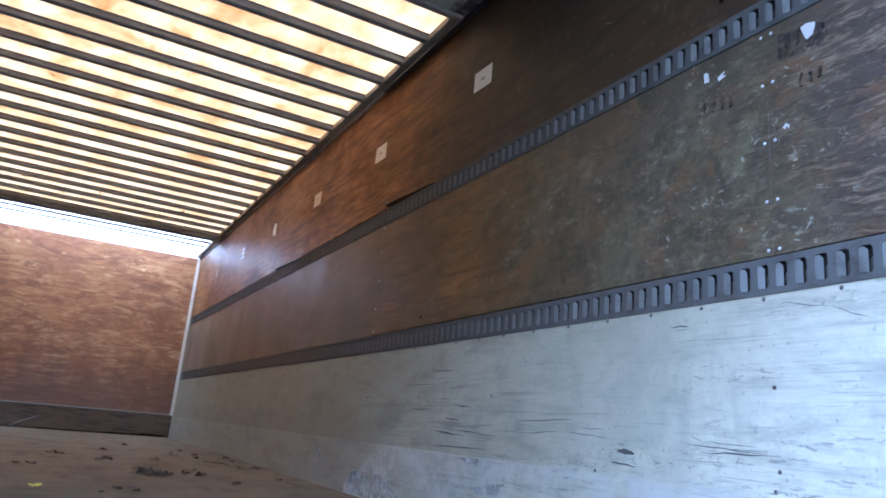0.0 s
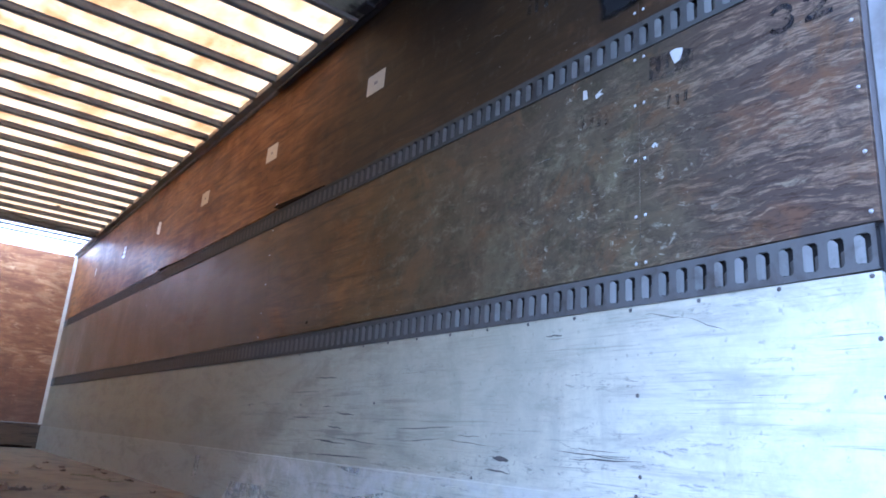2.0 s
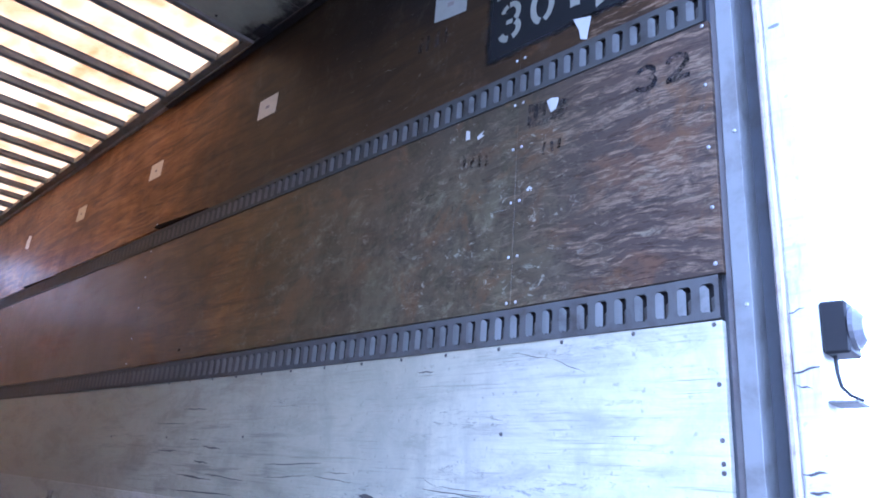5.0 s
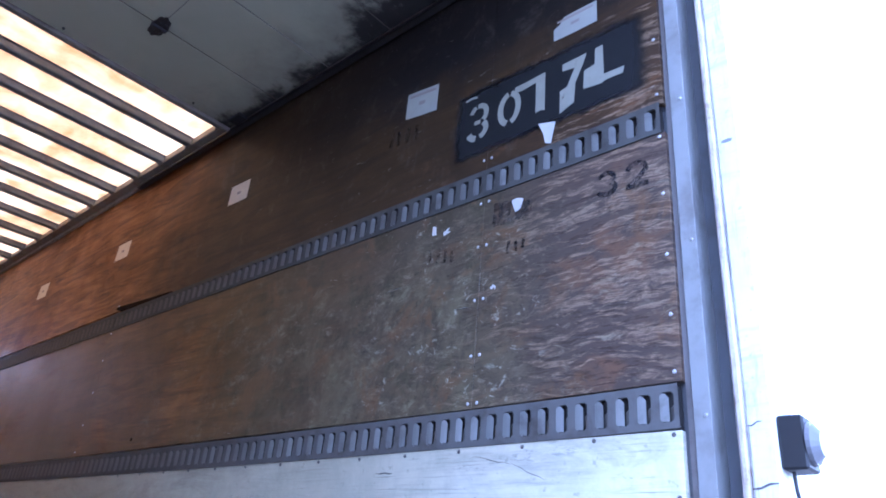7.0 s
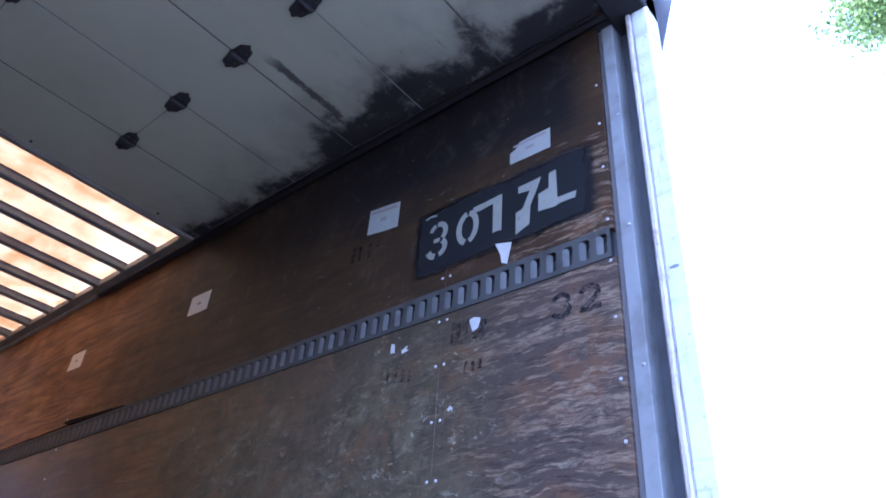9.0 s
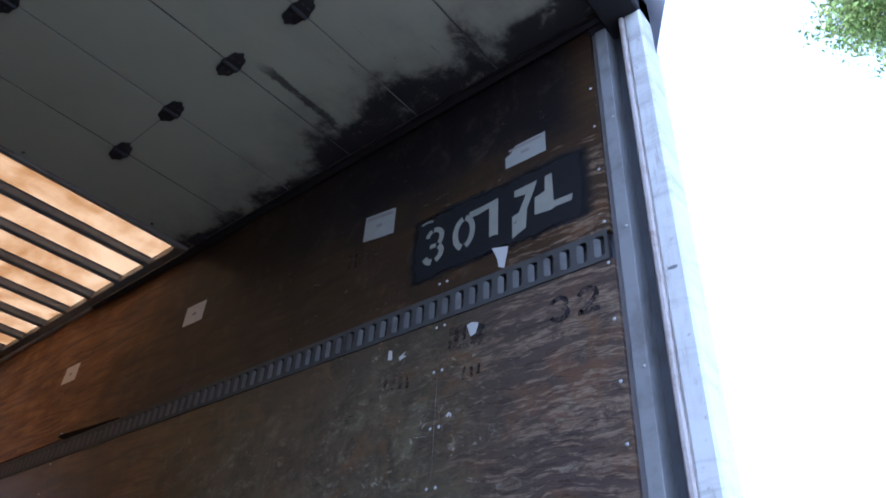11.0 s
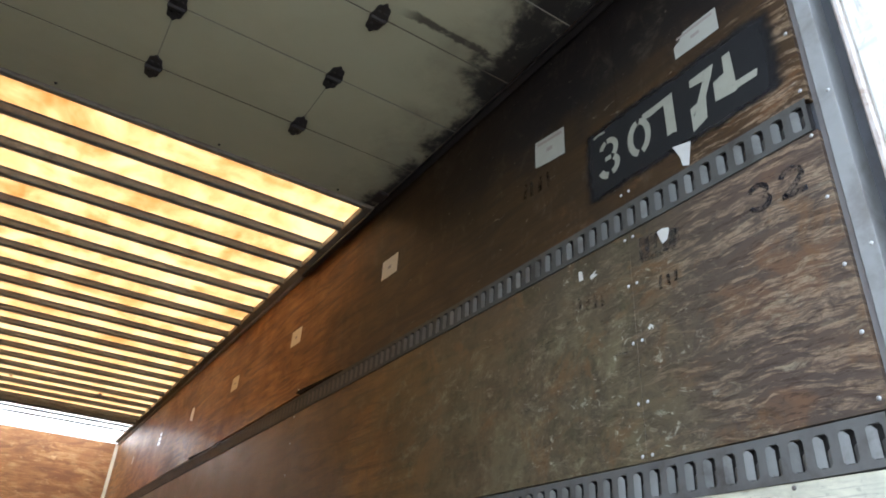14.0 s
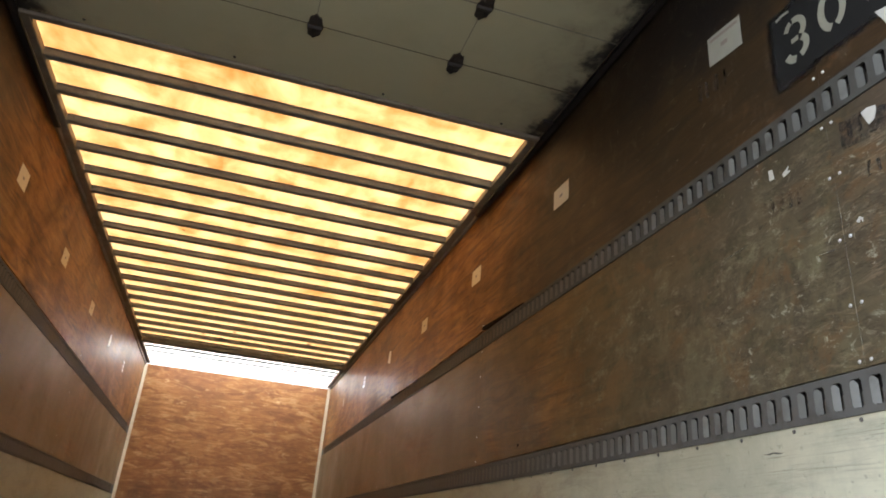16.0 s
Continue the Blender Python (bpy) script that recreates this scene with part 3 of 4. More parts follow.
# ---- roof ----
bm = bmesh.new()
box(bm, -HALF - 0.05, HALF + 0.05, -0.19, 8.15, SHEET_Z, SHEET_Z + 0.003)
roof = structure("ceiling", bm, SHEET, "translucent yellowed fibreglass roof sheet", "roof")
structure("ceiling_front", boxed(-HALF - 0.05, HALF + 0.05, 8.15, FRONT + 0.05, SHEET_Z, SHEET_Z + 0.003), CLEAR, "clear white translucent roof sheet at the front", "roof")
structure("nose_panel", boxed(-HALF - 0.05, HALF + 0.05, FRONT + 0.02, FRONT + 0.024, 2.40, SHEET_Z), CLEAR, "clear strip above the front wall", "roof")


def bow(y, wide, deep, label):
    bm = bmesh.new()
    w = wide / 2
    t = wide * 0.33
    prof = [(-t * 1.2, 0.0), (-t * 1.2, -0.006), (-t, -deep + 0.005), (-t * 0.8, -deep), (t * 0.8, -deep), (t, -deep + 0.005), (t * 1.2, -0.006), (t * 1.2, 0.0)]
    ends = []
    for x in (-HALF + 0.03, HALF - 0.03):
        ends.append([bm.verts.new((x, u, v)) for u, v in prof])
    n = len(prof)
    for i in range(n):
        j = (i + 1) % n
        bm.faces.new((ends[0][i], ends[0][j], ends[1][j], ends[1][i]))
    bm.faces.new(ends[0])
    bm.faces.new(ends[1])
    ob = thing("roof_bow", (0, y, SHEET_Z - 0.001), label, "roof bow", "roof bows")
    part("channel", bm, BOW, ob)
    # flanges coloured dark for the shade they have against the bright sheet
    for e in (-1, 1):
        a, b = sorted((e * t * 1.21, e * w))
        part("flange", boxed(-HALF + 0.03, HALF - 0.03, a, b, -0.006, 0.0, bevel=0.001), RECESS, ob, "bow flange with its shade put into the colour")
    for x in (-1, 1):
        a, b = sorted((x * (HALF - 0.064), x * (HALF - 0.03)))
        part("end_bracket", boxed(a, b, -w * 0.8, w * 0.8, -deep - 0.003, -deep + 0.004, bevel=0.001), RAIL, ob)
    return ob


first = bow(2.598, 0.070, 0.037, "brown-grey steel roof bow across the translucent roof")
for k in range(1, 19):
    copy_thing(first, pose(0, 2.598 + 0.2975 * k, SHEET_Z - 0.001))
bow(2.285, 0.140, 0.036, "wide dark steel bow at the end of the raised door")
bow(8.16, 0.19, 0.05, "wide dark steel bow before the clear roof end")
bow(8.50, 0.050, 0.022, "thin dark bow under the clear roof end")
bow(8.77, 0.045, 0.018, "thin dark bow under the clear roof end")

for side in (1, -1):
    bm = bmesh.new()
    a, b = sorted((side * 1.192, side * (HALF + 0.02)))
    box(bm, a, b, 0.0, FRONT, 2.408, 2.45, 0.004)
    a, b = sorted((side * 1.235, side * (HALF + 0.02)))
    box(bm, a, b, 0.0, FRONT, 2.38, 2.408, 0.003)
    structure("roof_rail", bm, RAIL, "dark brown steel rail along the roof edge", "rail")

# ---- plywood linings ----
def sag(y, z):
    """The long tracks dip a little between the two ends of the box, the lower one more."""
    return -(0.015 if z < 1.0 else 0.008) * math.sin(math.pi * min(max(y / FRONT, 0.0), 1.0) ** 0.6)


def board(x0, x1, ends, low, top):
    """A board between two y ends, whose lower and upper edges may slope a little."""
    bm = boxed(x0, x1, ends[0], ends[1], 0.0, 1.0, bevel=0.0007)
    for v in bm.verts:
        f = (v.co.y - ends[0]) / (ends[1] - ends[0])
        bottom = low[0] + (low[1] - low[0]) * f
        head = top[0] + (top[1] - top[0]) * f
        v.co.z = bottom + v.co.z if v.co.z < 0.5 else head + v.co.z - 1.0
    return bm


SEAMS = [0.0, 0.565, 3.004, 5.443, 7.882, FRONT]
for side in (1, -1):
    a, b = sorted((side * HALF, side * (HALF + 0.02)))
    for y0, y1 in zip(SEAMS, SEAMS[1:]):
        ends = (y0 + 0.0003, y1 - 0.0003)
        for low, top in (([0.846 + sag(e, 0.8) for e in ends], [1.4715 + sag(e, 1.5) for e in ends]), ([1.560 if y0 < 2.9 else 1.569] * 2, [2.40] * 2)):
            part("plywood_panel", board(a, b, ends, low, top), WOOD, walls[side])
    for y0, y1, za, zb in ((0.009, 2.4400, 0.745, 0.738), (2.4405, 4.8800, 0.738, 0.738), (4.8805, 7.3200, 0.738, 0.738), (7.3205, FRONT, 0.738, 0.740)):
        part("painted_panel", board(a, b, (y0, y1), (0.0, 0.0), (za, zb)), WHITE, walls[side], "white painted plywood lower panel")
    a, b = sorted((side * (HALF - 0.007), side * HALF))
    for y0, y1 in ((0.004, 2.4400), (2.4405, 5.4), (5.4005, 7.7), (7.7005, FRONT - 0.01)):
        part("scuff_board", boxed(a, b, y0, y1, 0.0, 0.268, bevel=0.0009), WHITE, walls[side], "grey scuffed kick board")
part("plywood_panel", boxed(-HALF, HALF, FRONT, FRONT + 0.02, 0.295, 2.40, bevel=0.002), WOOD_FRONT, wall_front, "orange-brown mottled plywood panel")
part("kick_board", boxed(-HALF, HALF, FRONT - 0.004, FRONT + 0.016, 0.0, 0.283, bevel=0.002), ROT, wall_front, "rotten dark wooden kick board")
part("trim_strip", boxed(-HALF, HALF, FRONT - 0.008, FRONT, 0.283, 0.295, bevel=0.002), STILE, wall_front, "dull strip over the kick board")
for side in (1, -1):
    bm = bmesh.new()
    a, b = sorted((side * (HALF - 0.036), side * (HALF - 0.002)))
    box(bm, a, b, FRONT - 0.008, FRONT - 0.002, 0.28, 2.395)
    a, b = sorted((side * (HALF - 0.008), side * (HALF - 0.002)))
    box(bm, a, b, FRONT - 0.055, FRONT - 0.008, 0.28, 2.395)
    structure("corner_trim", bm, TRIM, "pale metal angle in the front corner", "trim")

# ---- floor boards ----
for i in range(9):
    x0 = -HALF + i * 2 * HALF / 9
    part("floor_board", boxed(x0 + 0.0001, x0 + 2 * HALF / 9 - 0.0001, -0.15, FRONT, -0.02, 0.0, bevel=0.0002), FLOOR, floor)

# ---- cargo tracks ----
PITCH = 0.0508


def cargo_track(side, y0, slots, z0, z1, plate_mat, lip_mat):
    face, lipm, back, lips = bmesh.new(), bmesh.new(), bmesh.new(), []
    h = z1 - z0
    X = lambda d: side * (HALF - 0.004 + d)
    a0, a1, c = 0.0100, 0.0410, 0.006
    v0, v1 = h / 2 - 0.032, h / 2 + 0.030
    for i in range(slots):
        y = y0 + i * PITCH
        P = lambda u, v, d=0.0: (X(d), y + u, z0 + v + sag(y + u, z0))
        cell = [face.verts.new(P(*q)) for q in ((0, 0), (PITCH, 0), (PITCH, h), (0, h))]
        ring = [(a0 + c, v0), (a1 - c, v0), (a1, v0 + c), (a1, v1 - c), (a1 - c, v1), (a0 + c, v1), (a0, v1 - c), (a0, v0 + c)]
        o = [face.verts.new(P(*q)) for q in ring]
        q = [face.verts.new(P(*r, 0.007)) for r in ring]
        A, B, C, D = cell
        for f in ((A, B, o[1], o[0]), (B, o[2], o[1]), (B, C, o[3], o[2]), (C, o[4], o[3]), (C, D, o[5], o[4]), (D, o[6], o[5]), (D, A, o[7], o[6]), (A, o[0], o[7])):
            face.faces.new(f)
        for k in range(8):
            face.faces.new((o[k], o[(k + 1) % 8], q[(k + 1) % 8], q[k]))
        # pressed lip that leans back from the far edge of the slot
        lips.append((0.0, i * PITCH, sag(y + a1, z0)))
    length = slots * PITCH
    xs = sorted((X(0.001), X(0.02)))
    for k in range(0, slots, 5):
        ya, yb = y0 + k * PITCH, y0 + min(k + 5, slots) * PITCH
        for zz in (z0 - 0.0005, z1 - 0.0025):
            low, high = zz + sag(ya, z0), zz + sag(yb, z0)
            v = [face.verts.new(q) for q in ((xs[0], ya, low), (xs[1], ya, low), (xs[1], ya, low + 0.003), (xs[0], ya, low + 0.003),
                                             (xs[0], yb, high), (xs[1], yb, high), (xs[1], yb, high + 0.003), (xs[0], yb, high + 0.003))]
            for f in ((0, 1, 5, 4), (1, 2, 6, 5), (2, 3, 7, 6), (3, 0, 4, 7)):
                face.faces.new([v[i] for i in f])
    bmesh.ops.remove_doubles(face, verts=face.verts, dist=1e-5)
    # black sheet behind the slots paints the shade inside them
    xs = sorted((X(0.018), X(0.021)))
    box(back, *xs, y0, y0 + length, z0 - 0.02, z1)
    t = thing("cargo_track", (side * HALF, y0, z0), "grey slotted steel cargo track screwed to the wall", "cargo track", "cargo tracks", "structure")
    for nm, m, mt in (("face_plate", face, plate_mat), ("slot_shade", back, DARK)):
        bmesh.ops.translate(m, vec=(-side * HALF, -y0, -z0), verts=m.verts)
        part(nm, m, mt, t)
    rows = []
    for u, d, top in ((a1, 0.0006, 0.004), (a1 - 0.005, 0.0012, 0.0005), (a1 - 0.011, 0.0026, 0.002), (a1 - 0.0178, 0.0056, 0.010)):
        rows.append([lipm.verts.new((side * (-0.004 + d), u, v)) for v in (v0 + 0.002, v0 + 0.02, v1 - 0.02, v1 - top)])
    for r, q in zip(rows, rows[1:]):
        for k in range(3):
            lipm.faces.new((r[k], q[k], q[k + 1], r[k + 1]))
    near = bmesh.new()
    rows = []
    for u, d, top in ((a0, 0.0012, 0.0), (a0 + 0.005, 0.0034, 0.001), (a0 + 0.0105, 0.0070, 0.004)):
        rows.append([near.verts.new((side * (-0.004 + d), u, v)) for v in (v0 + 0.003, v0 + 0.56 * (v1 - v0) - top)])
    for r, q in zip(rows, rows[1:]):
        near.faces.new((r[0], q[0], q[1], r[1]))
    for lip in (part("slot_lip", lipm, lip_mat, t), part("slot_tongue", near, plate_mat, t)):
        lip.location = lips[0]
        for at in lips[1:]:
            twin = lip.copy()
            scene.collection.objects.link(twin)
            twin.location = at
    return t


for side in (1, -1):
    for z0, z1, plate_mat, lip_mat in ((0.750, 0.842, TRACK, TRACK_IN), (1.473, 1.565, TRACK_SHADED, TRACK_SHADED_IN)):
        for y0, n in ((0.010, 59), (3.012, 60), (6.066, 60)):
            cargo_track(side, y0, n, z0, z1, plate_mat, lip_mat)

# dark rusty wedges over the upper track's joints
for y, reach, tall in ((3.02, 0.58, 0.034), (5.28, 0.65, 0.024)):
    base = 1.558
    end = thing("bent_flange", (HALF, y, base), "dark rusty wedge over a track joint", "flange")
    tip = [(0.02, tall * 0.75), (-0.02, tall), (-0.28 * reach, 0.75 * tall), (-0.6 * reach, 0.45 * tall), (-reach, 0.1 * tall), (-reach, 0.0), (-0.4 * reach, 0.001), (-0.05, 0.003)]
    part("strip", outline(bmesh.new(), tip, lambda u, v, h: (-0.001 - h, u, v), 0.006), GAP, end)

# ---- raised overhead door ----
door = thing("overhead_door", (0, 0, DOOR_Z), "off-white overhead door raised flat under the roof, mouldy along its edges", "door")
EDGES = [-0.05, 0.335, 0.705, 1.068, 1.445, 1.816, 2.205]
for y0, y1 in zip(EDGES, EDGES[1:]):
    p = part("door_panel", boxed(-1.205, 1.205, y0 + 0.0008, y1 - 0.0008, 0.0, 0.025, bevel=0.004), DOOR, door)
part("bottom_rail", boxed(-1.205, 1.205, 2.207, 2.232, -0.012, 0.03, bevel=0.003), RAIL, door, "dark steel bottom rail")
part("backing_sheet", boxed(-1.2, 1.2, EDGES[0], EDGES[-1], 0.026, 0.029), HINGE, door)
for y in EDGES[1:-1]:
    part("seam_seal", boxed(-1.2, 1.2, y - 0.0011, y + 0.0011, -0.0004, 0.01), STILE if y in (1.445, 0.705) else SEAM, door)
for x in (-0.610, 0.006, 0.622):
    part("stile_joint", boxed(x - 0.0022, x + 0.0022, 1.449, 1.812, -0.0006, 0.01), STILE, door)
lobes = []
for k in range(48):
    a = 2 * math.pi * k / 48
    r = (1 + 0.06 * math.cos(8 * a + 0.4)) * (1 + 0.03 * math.cos(3 * a))
    lobes.append((0.032 * r * math.cos(a), 0.070 * r * math.sin(a)))
for y in EDGES[1:-1]:
    for x in (-0.610, 0.006, 0.622):
        bm = bmesh.new()
        outline(bm, lobes, lambda u, v, h: (u, v, -0.002 - h), 0.006)
        h = part("hinge", bm, HINGE, door, "black iron door hinge")
        h.location = (x, y, 0.0)
        bm = bmesh.new()
        bmesh.ops.create_cone(bm, cap_ends=True, segments=10, radius1=0.008, radius2=0.008, depth=0.06,
                              matrix=Matrix.Translation((0, 0, -0.012)) @ Matrix.Rotation(radians(90), 4, "Y"))
        part("pin", bm, HINGE, h, "worn iron hinge pin")
        for dx, dy in ((0.012, -0.032), (-0.012, -0.032), (0.012, 0.032), (-0.012, 0.032)):
            bm = bmesh.new()
            bmesh.ops.create_cone(bm, cap_ends=True, segments=8, radius1=0.004, radius2=0.006, depth=0.005, matrix=Matrix.Translation((dx, dy, -0.010)))
            part("bolt", bm, HINGE, h)
for x in (-0.94, -0.311, 0.378, 0.981):
    bm = bmesh.new()
    bmesh.ops.create_cone(bm, cap_ends=True, segments=10, radius1=0.004, radius2=0.007, depth=0.006, matrix=Matrix.Translation((x, 2.168, -0.003)))
    part("rivet", bm, HINGE, door)
for side in (1, -1):
    a, b = sorted((side * 1.150, side * 1.203))
    part("roller_bracket", boxed(a, b, 2.04, 2.13, -0.020, -0.001, bevel=0.004), HINGE, door, "black roller bracket")
for side in (1, -1):
    bm = bmesh.new()
    a, b = sorted((side * 1.205, side * 1.235))
    box(bm, a, b, -0.05, 3.17, 2.352, 2.360, 0.002)
    a, b = sorted((side * 1.228, side * 1.236))
    box(bm, a, b, -0.05, 3.17, 2.352, 2.400, 0.002)
    a, b = sorted((side * 1.205, side * 1.213))
    box(bm, a, b, -0.05, 3.17, 2.352, 2.368, 0.002)
    structure("door_track", bm, HINGE, "black steel channel that guides the overhead door", "door track")

# ---- rear frame ----
flanges = {}
for side in (1, -1):
    S = lambda a, b: sorted((side * a, side * b))
    structure("frame_backing", boxed(*S(1.262, 1.33), -0.018, -0.0005, -0.05, 2.45), EDGE_STEEL, "dull steel strip recessed beside the plywood edge", "frame")
    flanges[side] = structure("frame_flange", boxed(*S(1.247, 1.33), -0.055, -0.0185, -0.05, 2.334, bevel=0.0012), STEEL, "worn grey steel flange of the rear frame", "frame")
    structure("door_channel", boxed(*S(1.31, 1.33), -0.100, -0.0555, -0.05, 2.45), RECESS, "dark recessed door channel in the rear frame", "frame")
    bm = bmesh.new()
    prev = None
    for k in range(61):
        z = -0.05 + k * 2.38 / 60
        d = 0.003 * noise.noise((side * 3.0, 0.0, z * 4.0)) + 0.002 * noise.noise((side * 7.0, 1.0, z * 17.0))
        ring = [bm.verts.new((side * x, y, z)) for x, y in ((1.33, -0.117), (1.246, -0.117 + d), (1.2425 + d, -0.113 + d), (1.2425 + d, -0.106), (1.247, -0.1012), (1.33, -0.1008))]
        if prev:
            for j in range(6):
                bm.faces.new((prev[j], prev[(j + 1) % 6], ring[(j + 1) % 6], ring[j]))
        else:
            bm.faces.new(ring)
        prev = ring
    bm.faces.new(prev)
    structure("frame_edge", bm, RUST, "thin worn edge seal with rust stains", "frame")
    structure("rear_post", boxed(*S(1.25, 1.36), -0.171, -0.1175, GROUND + 0.4, 2.45, bevel=0.006), POST, "white painted rear corner post, scraped", "frame")
structure("rear_header", boxed(-1.36, 1.36, -0.171, -0.055, 2.335, 2.52, bevel=0.006), DARK, "dark header over the rear opening", "frame")

for side in (1, -1):
    a, b = sorted((side * 1.237, side * 1.33))
    # block added to keep sky light out of the slit under the header
    structure("header_filler", boxed(a, b, -0.0545, -0.0005, 2.345, 2.45), DARK, "added dark block that closes the slit under the rear header", "frame")
    bm = bmesh.new()
    outline(bm, [(-0.184, 2.16), (-0.184, 2.45), (-0.262, 2.45)], lambda u, v, h: (side * (1.29 + h), u, v), 0.006)
    structure("frame_gusset", bm, RECESS, "dark triangular steel gusset outside the post", "frame")

mark = thing("paint_chip", (1.25, -0.142, 1.387), "small dark chip in the white post paint", "paint chip")
part("chip", outline(bmesh.new(), [(0.012, -0.003), (0.010, 0.003), (-0.004, 0.005), (-0.013, 0.003), (-0.011, -0.004), (0.0, -0.005)], lambda u, v, h: (-0.0006 - h, u, v), 0.0005), STEEL, mark)

# dark scratches across the post's inner face
for y0, y1, z0, z1, wide in ((-0.118, -0.166, 0.628, 0.640, 0.0035), (-0.122, -0.150, 0.606, 0.600, 0.002), (-0.120, -0.160, 0.448, 0.455, 0.003), (-0.128, -0.162, 0.418, 0.421, 0.004), (-0.120, -0.148, 0.742, 0.752, 0.002)):
    scratch = thing("post_scratch", (1.25, (y0 + y1) / 2, z0), "dark rusty scratch across the white post", "scratch", "scratches on the post")
    up, low = [], []
    for k in range(7):
        f = k / 6
        y, z = (y0 - y1) * (0.5 - f), (z1 - z0) * f + 0.0015 * math.sin(9 * f + y0 * 90)
        w = wide * math.sin(math.pi * (0.08 + 0.84 * f)) * random.uniform(0.5, 1.0)
        up.append((y, z + w))
        low.append((y, z - w))
    part("mark", outline(bmesh.new(), up + low[::-1], lambda u, v, h: (-0.0005 - h, u, v), 0.0005), SCREW, scratch)

# lamp box on the post's rear face
lamp = thing("marker_lamp", (1.25, -0.172, 0.66), "black rubber marker lamp box on the rear post", "lamp")
part("housing", boxed(0.002, 0.073, -0.046, 0.0, 0.002, 0.100, bevel=0.004), BLACK, lamp)
bm = bmesh.new()
for depth, r0, r1, at in ((0.008, 0.040, 0.039, -0.050), (0.012, 0.037, 0.022, -0.060)):
    bmesh.ops.create_cone(bm, cap_ends=True, segments=20, radius1=r0, radius2=r1, depth=depth,
                          matrix=Matrix.Translation((0.0375, at, 0.051)) @ Matrix.Rotation(radians(90), 4, "X"))
part("lens", bm, LENS, lamp, "scratched pale lamp lens")
bm = bmesh.new()
way = [Vector((0.03, -0.012, 0.004)), Vector((0.030, -0.013, -0.03)), Vector((0.028, -0.018, -0.055)), Vector((0.034, -0.030, -0.070)), Vector((0.045, -0.046, -0.078))]
for p, q in zip(way, way[1:]):
    d = q - p
    bmesh.ops.create_cone(bm, cap_ends=True, segments=8, radius1=0.0035, radius2=0.0035, depth=d.length * 1.06, matrix=Matrix.Translation((p + q) / 2) @ d.to_track_quat("Z", "Y").to_matrix().to_4x4())
part("cable", bm, BLACK, lamp, "black lamp cable")
part("bracket", boxed(0.0, 0.07, -0.05, 0.0, -0.088, -0.082, bevel=0.002), STEEL, lamp)

# ---- labels on the linings ----
def label_paper(side, y, z, w, h, lean, mat, text_rows, words, torn=False):
    """Paper label whose lower rear corner is at (y, z); rows of print as plain bars."""
    t = thing("paper_label", (side * HALF, y, z), words, "label", "labels along the wall")
    place = lambda u, v, d: (-side * (0.0006 + d), u, v + lean * u)
    rag = [(0, 0), (w * 0.5, -0.001), (w, 0.001), (w * 1.005, h * 0.55), (w, h), (w * 0.4, h * 1.01), (0, h)]
    if torn:
        rag[4:5] = [(w * 0.97, h * 0.62), (w * 0.86, h * 0.70), (w * 0.76, h * 0.98)]
    part("sheet", outline(bmesh.new(), rag, place, 0.0008), mat, t)
    for u0, u1, v0, v1 in text_rows:
        bar = [(w * u0, h * v0), (w * u1, h * v0), (w * u1, h * v1), (w * u0, h * v1)]
        part("print_bar", outline(bmesh.new(), bar, lambda u, v, d: (-side * (0.0016 + d), u, v + lean * u), 0.0003), INK, t)
    return t


ROWS = [(0.08, 0.92, 0.80, 0.90), (0.40, 0.60, 0.42, 0.56)]
label_paper(1, 0.808, 1.895, 0.152, 0.112, 0.13, PAPER_GREY, ROWS, "off-white paper label with faint print on plywood")
label_paper(1, 0.182, 1.938, 0.148, 0.080, 0.0, PAPER_GREY, ROWS, "off-white torn paper label with faint print", True)
for k in range(3):
    label_paper(1, 1.965 + 1.160 * k, 1.918, 0.152, 0.100, 0.02, PAPER if k < 3 else PAPER_WHITE, ROWS[1:], "yellowed square paper label stuck on plywood")
for k in range(3):
    label_paper(-1, 2.975 + 1.160 * k, 1.918, 0.152, 0.100, 0.02, PAPER if k < 3 else PAPER_WHITE, ROWS[1:], "yellowed square paper label stuck on plywood")

TORN = "remains of a torn white paper label on plywood"
for side, y in ((1, 5.470), (-1, 6.455)):
    label_paper(side, y, 1.918, 0.10, 0.112, 0.25, PAPER_BRIGHT, [], TORN, True)
for side, y in ((1, 6.640), (-1, 7.61)):
    for dz in (0.0, 0.042, 0.084):
        label_paper(side, y, 1.925 + dz, 0.105 - 0.3 * dz, 0.030, 0.0, PAPER_BRIGHT, [], TORN)
label_paper(1, 7.94, 1.93, 0.055, 0.085, 0.0, PAPER_WHITE, [], TORN, True)

# ---- painted number plate ----
plate = thing("stencil_plate", (HALF, 0.375, 1.76), "black painted patch with worn pale letters 3077L", "sign")
flat = lambda y, z, h: (-0.0006 - h, y - 0.375, z - 1.76)
raised = lambda y, z, h: (-0.0018 - h, y - 0.375, z - 1.76)
part("patch", outline(bmesh.new(), [(0.028, 1.620), (0.715, 1.620), (0.715, 1.902), (0.028, 1.902)], flat, 0.0006), STENCIL, plate)


def stroke(bm, pts, wide, lift=0.0, place=raised):
    """A band of even width along points (y, z)."""
    left, right = [], []
    for i, p in enumerate(pts):
        a, b = Vector(pts[max(i - 1, 0)]), Vector(pts[min(i + 1, len(pts) - 1)])
        d = (b - a).normalized()
        n = Vector((-d.y, d.x)) * wide / 2
        left.append(tuple(Vector(p) + n))
        right.append(tuple(Vector(p) - n))
    outline(bm, left + right[::-1], lambda y, z, h: place(y, z, h + lift), 0.0006)


